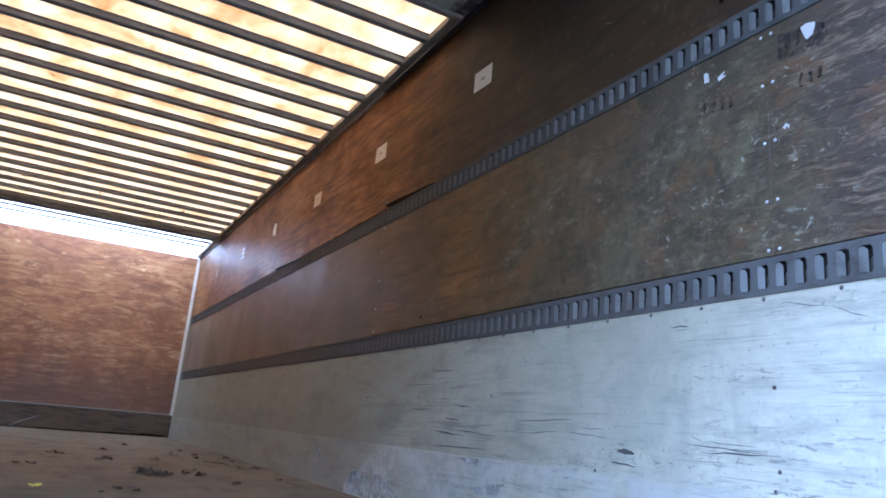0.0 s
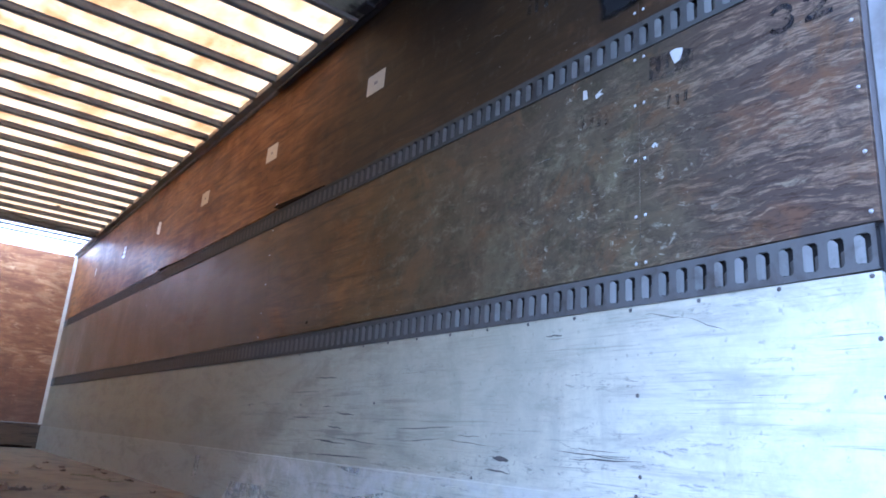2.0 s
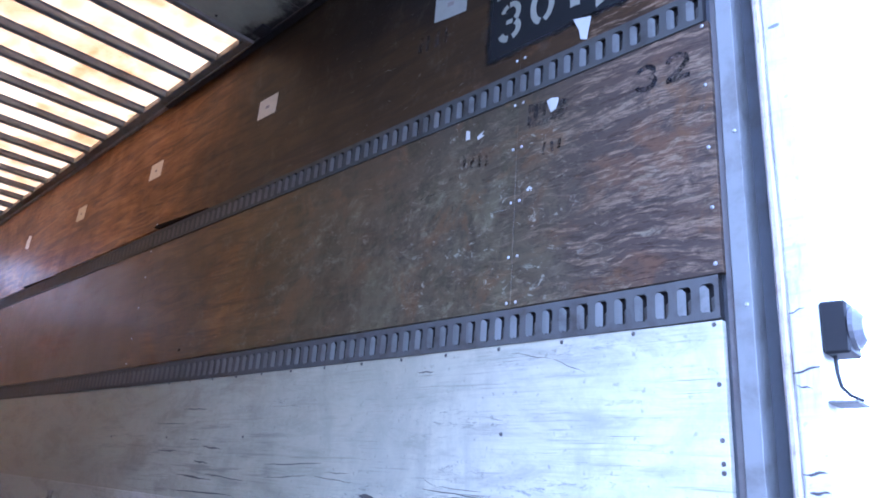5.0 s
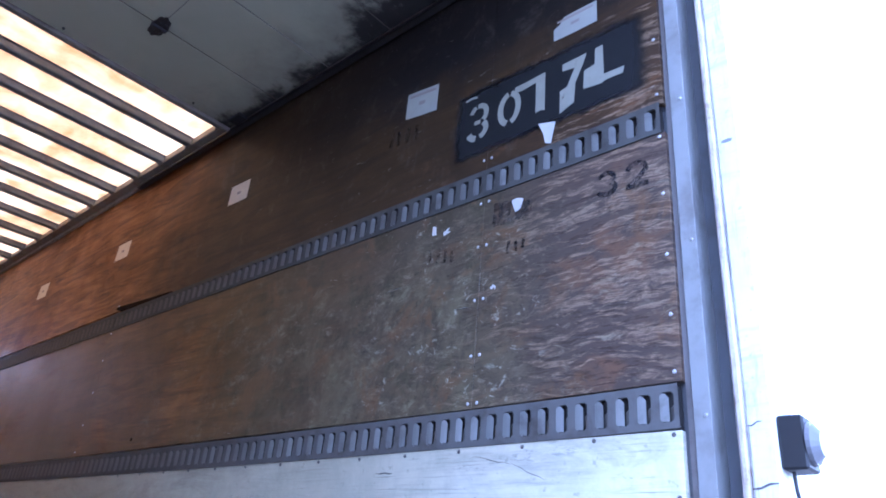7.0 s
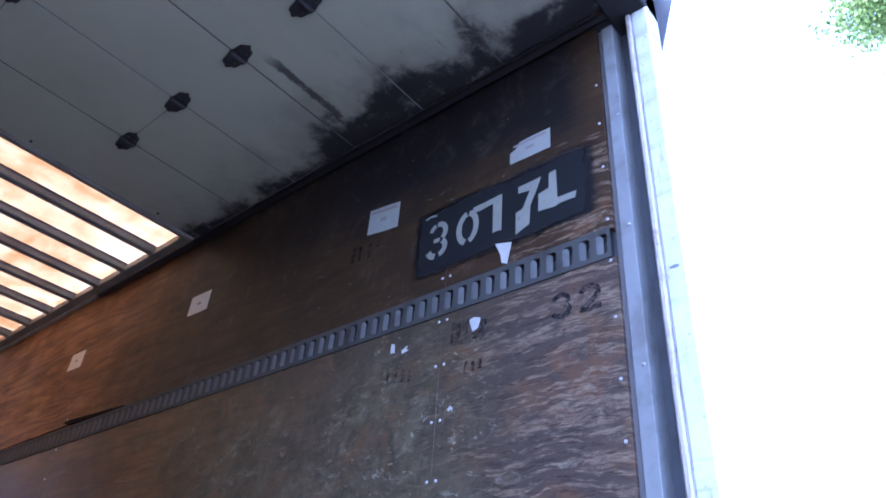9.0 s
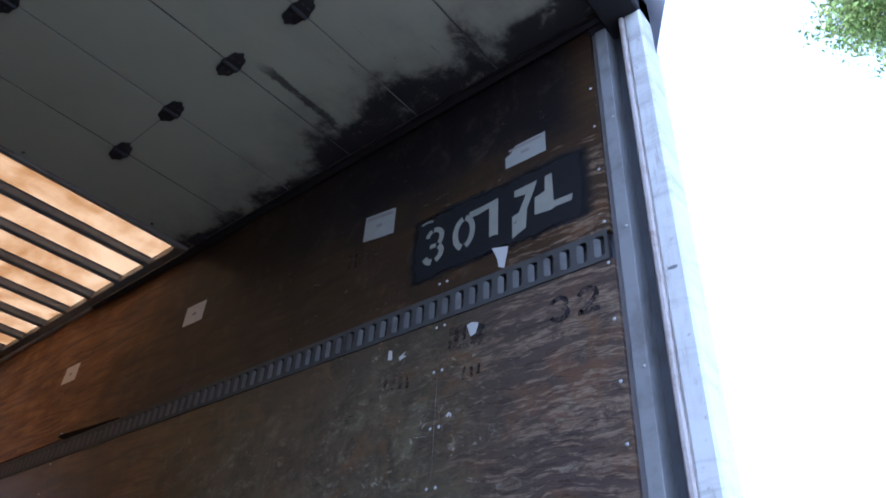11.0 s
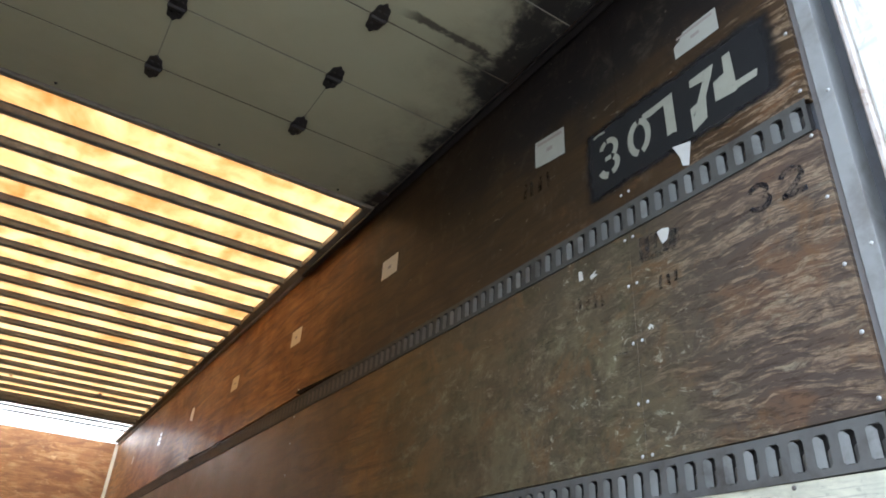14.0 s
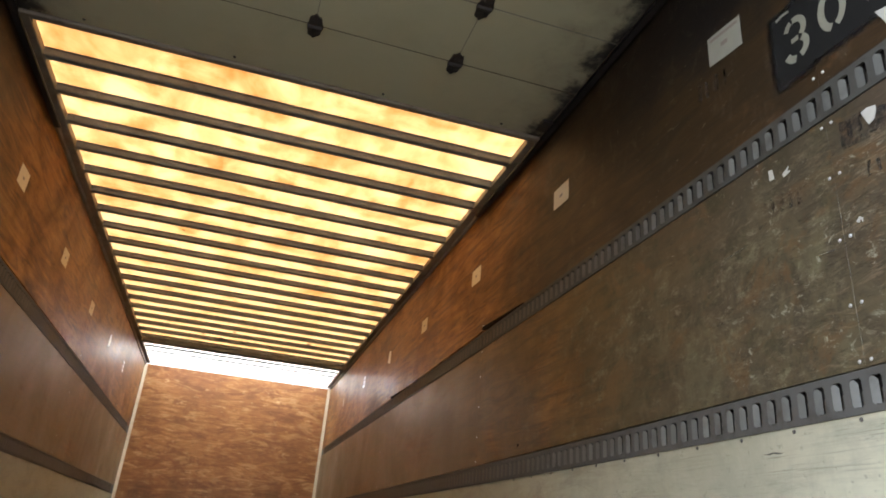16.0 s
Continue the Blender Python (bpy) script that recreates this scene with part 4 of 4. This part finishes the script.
def arc(cy, cz, ry, rz, a0, a1, n=9):
    return [(cy - ry * math.cos(radians(a0 + (a1 - a0) * i / n)), cz + rz * math.sin(radians(a0 + (a1 - a0) * i / n))) for i in range(n + 1)]


bm = bmesh.new()
stroke(bm, arc(0.610, 1.789, 0.032, 0.032, 165, 112, 5), 0.017)
stroke(bm, arc(0.610, 1.787, 0.030, 0.033, 100, -52), 0.019)
stroke(bm, [(0.626, 1.757), (0.602, 1.756)], 0.015, 0.0009)
stroke(bm, arc(0.612, 1.726, 0.034, 0.030, 52, -70), 0.020, 0.0005)
stroke(bm, arc(0.614, 1.728, 0.034, 0.032, -98, -165, 4), 0.022)
stroke(bm, [(0.670, 1.862), (0.646, 1.866), (0.622, 1.861)], 0.008)
part("digit", bm, GLYPH, plate)
bm = bmesh.new()
stroke(bm, arc(0.489, 1.758, 0.034, 0.055, 98, 256, 12), 0.021)
stroke(bm, arc(0.489, 1.758, 0.034, 0.055, 82, -76, 12), 0.020)
part("digit", bm, GLYPH, plate)
for name, pts in (("digit", [(0.470, 1.806), (0.469, 1.828), (0.425, 1.829), (0.358, 1.834), (0.358, 1.694), (0.372, 1.699), (0.390, 1.697), (0.391, 1.810), (0.440, 1.803)]),
                  ("digit", [(0.298, 1.806), (0.297, 1.831), (0.217, 1.834), (0.229, 1.800), (0.254, 1.745), (0.259, 1.677), (0.306, 1.657), (0.306, 1.736), (0.282, 1.742), (0.256, 1.800)]),
                  ("letter", [(0.189, 1.835), (0.165, 1.837), (0.163, 1.731), (0.101, 1.729), (0.106, 1.707), (0.159, 1.708), (0.170, 1.702), (0.228, 1.709), (0.226, 1.772), (0.191, 1.780)])):
    part(name, outline(bmesh.new(), pts, raised, 0.0006), GLYPH, plate)


def scrap(y, z, pts, words):
    t = thing("paper_scrap", (HALF, y, z), words, "paper scrap", "paper scraps")
    part("sheet", outline(bmesh.new(), pts, lambda u, v, h: (-0.002 - h - 0.05 * abs(v), u, v), 0.0008), PAPER_WHITE, t)


scrap(0.345, 1.605, [(0.032, 0.045), (-0.026, 0.030), (-0.012, -0.040), (0.008, -0.030), (0.014, 0.002)], "torn white paper scrap hanging over the track")
scrap(0.441, 1.402, [(0.021, 0.018), (0.004, 0.022), (-0.018, 0.015), (-0.017, 0.004), (-0.010, -0.016), (0.006, -0.023), (0.013, -0.008)], "torn white paper scrap on dark plywood")
scrap(0.757, 1.408, [(0.008, 0.016), (-0.006, 0.012), (-0.010, -0.018), (0.008, -0.016)], "small cream paper scrap on plywood")
scrap(0.705, 1.388, [(0.014, 0.002), (-0.012, 0.014), (-0.004, 0.004), (-0.016, -0.002), (0.010, -0.010)], "small curled white paper scrap on plywood")
scrap(0.515, 1.163, [(0.009, 0.002), (-0.001, 0.011), (-0.010, 0.004), (-0.008, -0.006), (-0.003, 0.004), (0.002, -0.004)], "small white paper scrap on plywood")

# ---- stencilled 32 and ghost stencils ----
number = thing("stencil_number", (HALF, 0.12, 1.34), "black stencilled number 32 on worn plywood", "number")
inked = lambda y, z, h: (-0.0006 - h, y - 0.12, z - 1.34)


def inked_stroke(bm, pts, wide, lift=0.0):
    stroke(bm, pts, wide, lift, inked)


bm = bmesh.new()
inked_stroke(bm, arc(0.164, 1.392, 0.022, 0.015, 170, -40), 0.014)
inked_stroke(bm, arc(0.163, 1.361, 0.024, 0.017, 62, -170), 0.014, 0.0004)
part("digit", bm, STENCIL_WORN, number)
bm = bmesh.new()
inked_stroke(bm, arc(0.080, 1.389, 0.025, 0.019, 172, -30), 0.014)
inked_stroke(bm, [(0.0585, 1.382), (0.075, 1.364), (0.104, 1.347)], 0.014, 0.0004)
inked_stroke(bm, [(0.110, 1.344), (0.050, 1.344)], 0.014, 0.0008)
part("digit", bm, STENCIL_WORN, number)

ghost = thing("ghost_stencil", (HALF, 0, 0), "faded illegible dark stencil marks on plywood", "stencil")
gflat = lambda y, z, h: (-0.0008 - h, y, z)
for y0, y1, z0, z1 in ((1.03, 1.012, 1.815, 1.880), (0.99, 0.975, 1.812, 1.876), (0.950, 0.928, 1.810, 1.872), (0.900, 0.885, 1.805, 1.868),
                       (0.508, 0.492, 1.382, 1.424), (0.478, 0.468, 1.378, 1.420), (0.408, 0.392, 1.368, 1.405),
                       (0.770, 0.760, 1.300, 1.345), (0.742, 0.730, 1.290, 1.340), (0.712, 0.700, 1.286, 1.330), (0.682, 0.668, 1.282, 1.318),
                       (0.476, 0.466, 1.256, 1.296), (0.448, 0.438, 1.258, 1.290), (0.426, 0.416, 1.262, 1.292)):
    lean = random.uniform(-0.006, 0.006)
    part("mark_bar", outline(bmesh.new(), [(y0, z0), (y1, z0), (y1 + lean, z1), (y0 + lean, z1)], gflat, 0.0003), GHOST, ghost)
part("stamp", outline(bmesh.new(), [(0.530, 1.366), (0.404, 1.352), (0.402, 1.408), (0.470, 1.428), (0.528, 1.432)], lambda y, z, h: (-0.0004 - h, y, z), 0.0002), STAMP, ghost, "smudged dark stamp")
part("mark_bar", outline(bmesh.new(), [(0.527, 1.356), (0.412, 1.344), (0.410, 1.356), (0.47, 1.368), (0.525, 1.366)], gflat, 0.0003), GHOST, ghost)

# ---- rivets and screws ----
def stud(r, h):
    bm = bmesh.new()
    bmesh.ops.create_cone(bm, cap_ends=True, segments=10, radius1=r, radius2=r * 0.55, depth=h)
    return bm


rivet_me = finish("rivet", stud(0.0047, 0.0025), BOLT)
screw_me = finish("screw", stud(0.0052, 0.003), SCREW)
def fix(pattern, side, y, z):
    ob = pattern.copy()
    scene.collection.objects.link(ob)
    ob.parent = walls[side]
    ob.matrix_basis = Matrix.Translation((side * (HALF - 0.0015), y, z)) @ Matrix.Rotation(radians(-90 * side), 4, "Y")


for side in (1, -1):
    for n, seam in enumerate(SEAMS[1:-1]):
        for z in (0.852, 0.980, 1.140, 1.305, 1.448, 1.60):
            for dy in ((-0.017, 0.013) if n == 0 else (0.013,)):
                fix(rivet_me, side, seam + dy, z)
    for z in (0.867, 0.995, 1.14, 1.30, 1.462, 1.592, 1.774, 1.94, 2.1):
        fix(rivet_me, side, 0.016, z)
    for k in range(14):
        fix(screw_me, side, 0.026 + 0.189 * k + 0.006 * math.sin(5.0 * k), 0.737 - 0.007 * min(k / 4, 1.0))
    for z in (0.615, 0.507, 0.463, 0.446, 0.318):
        fix(screw_me, side, 0.022, z)
    for y, z in ((0.577, 0.517), (0.571, 0.326), (0.583, 0.281), (1.194, 0.278), (1.793, 0.505), (2.41, 0.50), (3.0, 0.50)):
        fix(screw_me, side, y, z)
for side in (1, -1):
    for z in (0.38, 0.77, 1.16, 1.55, 1.94):
        ob = rivet_me.copy()
        scene.collection.objects.link(ob)
        ob.parent = flanges[side]
        ob.matrix_basis = Matrix.Translation((side * 1.2455, -0.044, z)) @ Matrix.Rotation(radians(-90 * side), 4, "Y")
for ob in (rivet_me, screw_me):
    bpy.data.objects.remove(ob)

# ---- splits in the painted panel ----
def split(y0, y1, z, wide, drop):
    n, up, low = 7, [], []
    for k in range(n):
        f = k / (n - 1)
        y, zz = y0 + (y1 - y0) * f, z + drop * f + random.uniform(-0.002, 0.002)
        w = 0.85 * wide * math.sin(math.pi * (0.06 + 0.88 * f)) * random.uniform(0.5, 1.0)
        up.append((y, zz + w / 2))
        low.append((y, zz - w / 2))
    part("split", outline(bmesh.new(), up + low[::-1], on_wall(1, 0.0003), 0.0004), SPLIT, walls[1], "dark split in the paint")


for y0, y1, z, wide, drop in ((0.60, 0.84, 0.362, 0.0045, 0.012), (0.63, 0.79, 0.378, 0.003, 0.006), (1.30, 1.62, 0.425, 0.0045, -0.012), (1.16, 1.27, 0.40, 0.003, 0.0),
                              (1.75, 2.05, 0.355, 0.006, 0.012), (2.02, 2.14, 0.405, 0.009, 0.008), (1.93, 2.08, 0.46, 0.010, 0.006), (2.13, 2.20, 0.492, 0.005, 0.0),
                              (2.25, 2.55, 0.555, 0.004, 0.004), (1.02, 1.12, 0.300, 0.006, 0.010), (1.03, 1.10, 0.338, 0.022, 0.006), (2.1, 2.3, 0.61, 0.007, 0.004),
                              (0.551, 0.432, 0.718, 0.003, -0.022), (0.432, 0.333, 0.696, 0.003, -0.040), (0.567, 0.798, 0.362, 0.005, -0.007), (0.611, 0.758, 0.368, 0.003, 0.002),
                              (0.785, 0.84, 0.380, 0.002, 0.022), (0.828, 0.895, 0.687, 0.006, 0.0), (1.369, 1.615, 0.387, 0.004, -0.016), (1.138, 1.328, 0.375, 0.004, 0.010),
                              (2.298, 2.466, 0.447, 0.008, -0.002), (1.809, 2.275, 0.302, 0.007, -0.005), (1.976, 2.256, 0.345, 0.010, 0.012), (1.031, 1.132, 0.304, 0.006, 0.004)):
    split(y0, y1, z, wide, drop)

# ---- a knot hole and the rubbed seam of the middle boards
part("knot_hole", outline(bmesh.new(), [(2.468, 0.873), (2.452, 0.870), (2.444, 0.876), (2.449, 0.884), (2.463, 0.885)], on_wall(1, 0.0003), 0.0004), GAP, walls[1], "small dark knot hole")
for y0, z0, z1 in ((0.5625, 0.865, 1.02), (0.5632, 1.035, 1.24)):
    part("seam_edge", outline(bmesh.new(), [(y0, z0), (y0 + 0.0018, z0), (y0 + 0.0024, (z0 + z1) / 2), (y0 + 0.0016, z1), (y0, z1)], on_wall(1, 0.0003), 0.0004), SEAM_RUB, walls[1], "pale rubbed board edge")

for pts in ([(0.978, 1.2385), (0.935, 1.2400), (0.880, 1.2440), (0.838, 1.2445), (0.870, 1.2470), (0.930, 1.2445)],
            [(0.700, 1.121), (0.640, 1.124), (0.585, 1.122), (0.630, 1.1275)], [(1.060, 1.052), (0.990, 1.056), (0.930, 1.054), (0.985, 1.060)]):
    part("long_scratch", outline(bmesh.new(), pts, on_wall(1, 0.0003), 0.0004), SEAM_RUB, walls[1], "long pale scratch in the varnish")

# ---- pale patches on the kick board ----
for at, pts in enumerate(([(3.09, 0.118), (2.88, 0.126), (2.71, 0.128), (2.62, 0.09), (2.50, 0.05), (2.46, 0.006), (3.21, 0.006), (3.15, 0.06)],
            [(3.67, 0.217), (3.59, 0.222), (3.61, 0.110), (3.70, 0.100)],
            [(2.03, 0.262), (1.84, 0.264), (1.85, 0.240), (1.93, 0.246)],
            [(1.88, 0.157), (1.78, 0.175), (1.66, 0.193), (1.70, 0.150), (1.84, 0.135)])):
    part("pale_patch", outline(bmesh.new(), pts, on_wall(1, 0.0074), 0.0003), PATCH_FAINT if at else PATCH, walls[1], "pale patch of kick board paint")

# ---- leaves stuck to the roof sheet ----
def roof_leaf(x, y, size, turn):
    bm = bmesh.new()
    outline(bm, [(-size, 0), (-size * 0.4, -size * 0.4), (size * 0.5, -size * 0.3), (size, 0.0), (size * 0.3, size * 0.4), (-size * 0.5, size * 0.3)], lambda u, v, h: (u, v, h), 0.003)
    ob = finish("dead_leaf", bm, LEAF)
    ob.matrix_world = pose(x, y, SHEET_Z - 0.0035, 0, 0, turn)
    tagged(ob, "dark dead leaf stuck under the roof sheet", "leaf", "leaves on the roof sheet")


for x, y, size in ((-0.625, 4.55, 0.016), (0.402, 6.235, 0.06), (-0.86, 7.21, 0.04), (-0.163, 7.26, 0.035), (0.664, 7.30, 0.05), (-0.30, 7.62, 0.04), (-0.5, 7.55, 0.03), (0.3, 7.7, 0.04)):
    roof_leaf(x, y, size, 40 * x + 70)

# ---- litter on the floor ----
def leaf(x, y, size, turn, mat, words, curl=0.3):
    bm = bmesh.new()
    n = 12
    rim = []
    for k in range(n):
        a = 2 * math.pi * k / n
        r = size * (0.75 + 0.35 * random.random()) * (1.0 if k % 2 else 0.72)
        rim.append(bm.verts.new((r * math.cos(a) * 1.3, r * math.sin(a) * 0.7, 0.002 + curl * size * random.random())))
    mid = bm.verts.new((0, 0, 0.003 + 0.15 * curl * size))
    for k in range(n):
        bm.faces.new((mid, rim[k], rim[(k + 1) % n]))
    ex = bmesh.ops.extrude_face_region(bm, geom=bm.faces[:])
    bmesh.ops.translate(bm, vec=(0, 0, -0.0016), verts=[v for v in ex["geom"] if isinstance(v, bmesh.types.BMVert)])
    ob = finish("dead_leaf", bm, mat)
    ob.matrix_world = pose(x, y, 0.001, 0, 0, turn)
    return tagged(ob, words, "leaf", "litter on the floor")


DRY = "curled dry brown leaf on the trailer floor"
leaf(-0.209, 2.89, 0.024, 20, LEAF_YELLOW, "yellow fallen leaf on the trailer floor", 0.5)
for x, y, size in ((0.03, 2.75, 0.017), (0.16, 2.82, 0.034), (0.10, 2.86, 0.030), (0.29, 3.74, 0.055), (0.34, 3.66, 0.060), (0.40, 3.66, 0.045), (0.31, 3.84, 0.030),
                   (0.53, 3.78, 0.040), (0.60, 3.70, 0.045), (0.72, 3.36, 0.030), (0.18, 4.68, 0.042), (-0.15, 5.03, 0.024), (-0.09, 4.98, 0.034), (0.24, 5.75, 0.030),
                   (0.47, 6.65, 0.034), (-0.31, 4.00, 0.028), (-0.24, 3.97, 0.036), (0.88, 6.18, 0.036), (0.92, 5.70, 0.030), (0.73, 5.48, 0.022), (1.13, 5.50, 0.026),
                   (1.10, 5.12, 0.024), (1.11, 4.48, 0.030), (1.04, 3.68, 0.022), (0.85, 5.25, 0.030), (-0.7, 5.0, 0.04), (-0.6, 3.6, 0.03)):
    leaf(x, y, size, random.uniform(0, 360), LEAF, DRY, 0.7)
PALE = "bleached tan leaf curled on the trailer floor"
for x, y, size in ((0.37, 3.78, 0.050), (0.56, 3.88, 0.045), (0.13, 4.55, 0.028), (0.70, 5.55, 0.035), (0.50, 4.86, 0.035)):
    leaf(x, y, size, random.uniform(0, 360), LEAF_PALE, PALE, 0.8)
MOSSY = "dull green mossy crumb on the trailer floor"
for x, y, size in ((0.89, 4.98, 0.040), (0.94, 4.90, 0.050), (0.99, 4.58, 0.050), (1.03, 4.46, 0.045), (1.06, 4.72, 0.030), (0.97, 4.74, 0.028)):
    leaf(x, y, size, random.uniform(0, 360), MOSS, MOSSY, 0.15)

# rotten lower edge of the front kick board, eaten away in places
gnawed = [(x, 0.006 + 0.024 * max(0.0, noise.noise((3.1 * x, 0.3, 5.0)) + 0.35) + 0.012 * max(0.0, x) + 0.004 * noise.noise((19.0 * x, 2.0, 1.0))) for x in [-1.2 + 0.04 * k for k in range(61)]]
part("rotten_edge", outline(bmesh.new(), gnawed + [(1.2, 0.001), (-1.2, 0.001)], lambda u, v, h: (u, FRONT - 0.0045 - h, v), 0.001), GAP, wall_front, "black rotted lower edge")

bm = bmesh.new()
prev = None
for k in range(7):
    f = k / 6
    c = Vector((-0.56 + 0.30 * f, FRONT - 0.06 + 0.045 * f, 0.012 + 0.155 * f + 0.008 * math.sin(5 * f)))
    r = 0.005 * (1.0 - 0.55 * abs(2 * f - 1) ** 3)
    ring = [bm.verts.new(c + Vector((0.3 * r * math.cos(a), r * math.cos(a), r * math.sin(a)))) for a in [2 * math.pi * j / 6 for j in range(6)]]
    if prev:
        for j in range(6):
            bm.faces.new((prev[j], prev[(j + 1) % 6], ring[(j + 1) % 6], ring[j]))
    else:
        bm.faces.new(ring)
    prev = ring
bm.faces.new(prev)
tagged(finish("wood_splinter", bm, STILE), "pale broken wood splinter leaning on the kick board", "splinter")

# ---- tree beyond the rear opening ----
TREE = Vector((8.6, -3.3, 9.4))
tree = thing("tree", (TREE.x, TREE.y, GROUND), "leafy green tree beside the yard", "tree")
bm = bmesh.new()
crown_z = TREE.z - GROUND


def limb(bm, a, b, r0, r1, sides):
    d = b - a
    bmesh.ops.create_cone(bm, cap_ends=True, segments=sides, radius1=r0, radius2=r1, depth=d.length * 1.02,
                          matrix=Matrix.Translation((a + b) / 2) @ d.to_track_quat("Z", "Y").to_matrix().to_4x4())


stem = [Vector((0.25 * math.sin(2.2 * k / 8), 0.02 * k, k / 8 * (crown_z + 1.0))) for k in range(9)]
for k in range(8):
    limb(bm, stem[k], stem[k + 1], 0.22 * (1 - 0.09 * k), 0.22 * (1 - 0.09 * (k + 1)), 10)
tips = [Vector(p) - Vector((TREE.x, TREE.y, GROUND)) for p in ((7.25, -1.30, 8.55), (7.35, -0.95, 8.20), (7.15, -1.55, 8.15), (7.10, -1.15, 7.90))]
for k in range(22):
    a = k * 2.4
    tips.append(Vector((0.2, 0.1, crown_z)) + Vector((math.cos(a), math.sin(a), 0.0)) * random.uniform(0.7, 2.1) + Vector((0, 0, random.uniform(-1.2, 1.8))))
for k, tip in enumerate(tips):
    root = stem[5 + k % 4].lerp(stem[4 + k % 4], 0.4)
    mid = root.lerp(tip, 0.55) + Vector((0, 0, 0.25))
    limb(bm, root, mid, 0.06, 0.035, 6)
    limb(bm, mid, tip, 0.035, 0.010, 6)
part("trunk", bm, BARK, tree)
verts, faces = [], []
sprays = [t + Vector((random.gauss(0, 0.30), random.gauss(0, 0.30), random.gauss(0, 0.26))) for t in tips for k in range(9)]
for k in range(26000):
    c = random.choice(sprays) + Vector((random.gauss(0, 0.13), random.gauss(0, 0.13), random.gauss(0, 0.10)))
    q = Euler((random.uniform(0, 6.3), random.uniform(0, 6.3), random.uniform(0, 6.3))).to_matrix()
    s = random.uniform(0.028, 0.055)
    n = len(verts)
    verts += [c + q @ Vector(p) * s for p in ((-1, 0, 0), (0, -0.5, 0.12), (1, 0, 0), (0, 0.5, 0.12))]
    faces += [(n, n + 1, n + 2), (n, n + 2, n + 3)]
me = bpy.data.meshes.new("crown")
me.from_pydata([tuple(v) for v in verts], [], faces)
me.materials.append(GREEN)
crown = new("crown", me)
crown.parent = tree
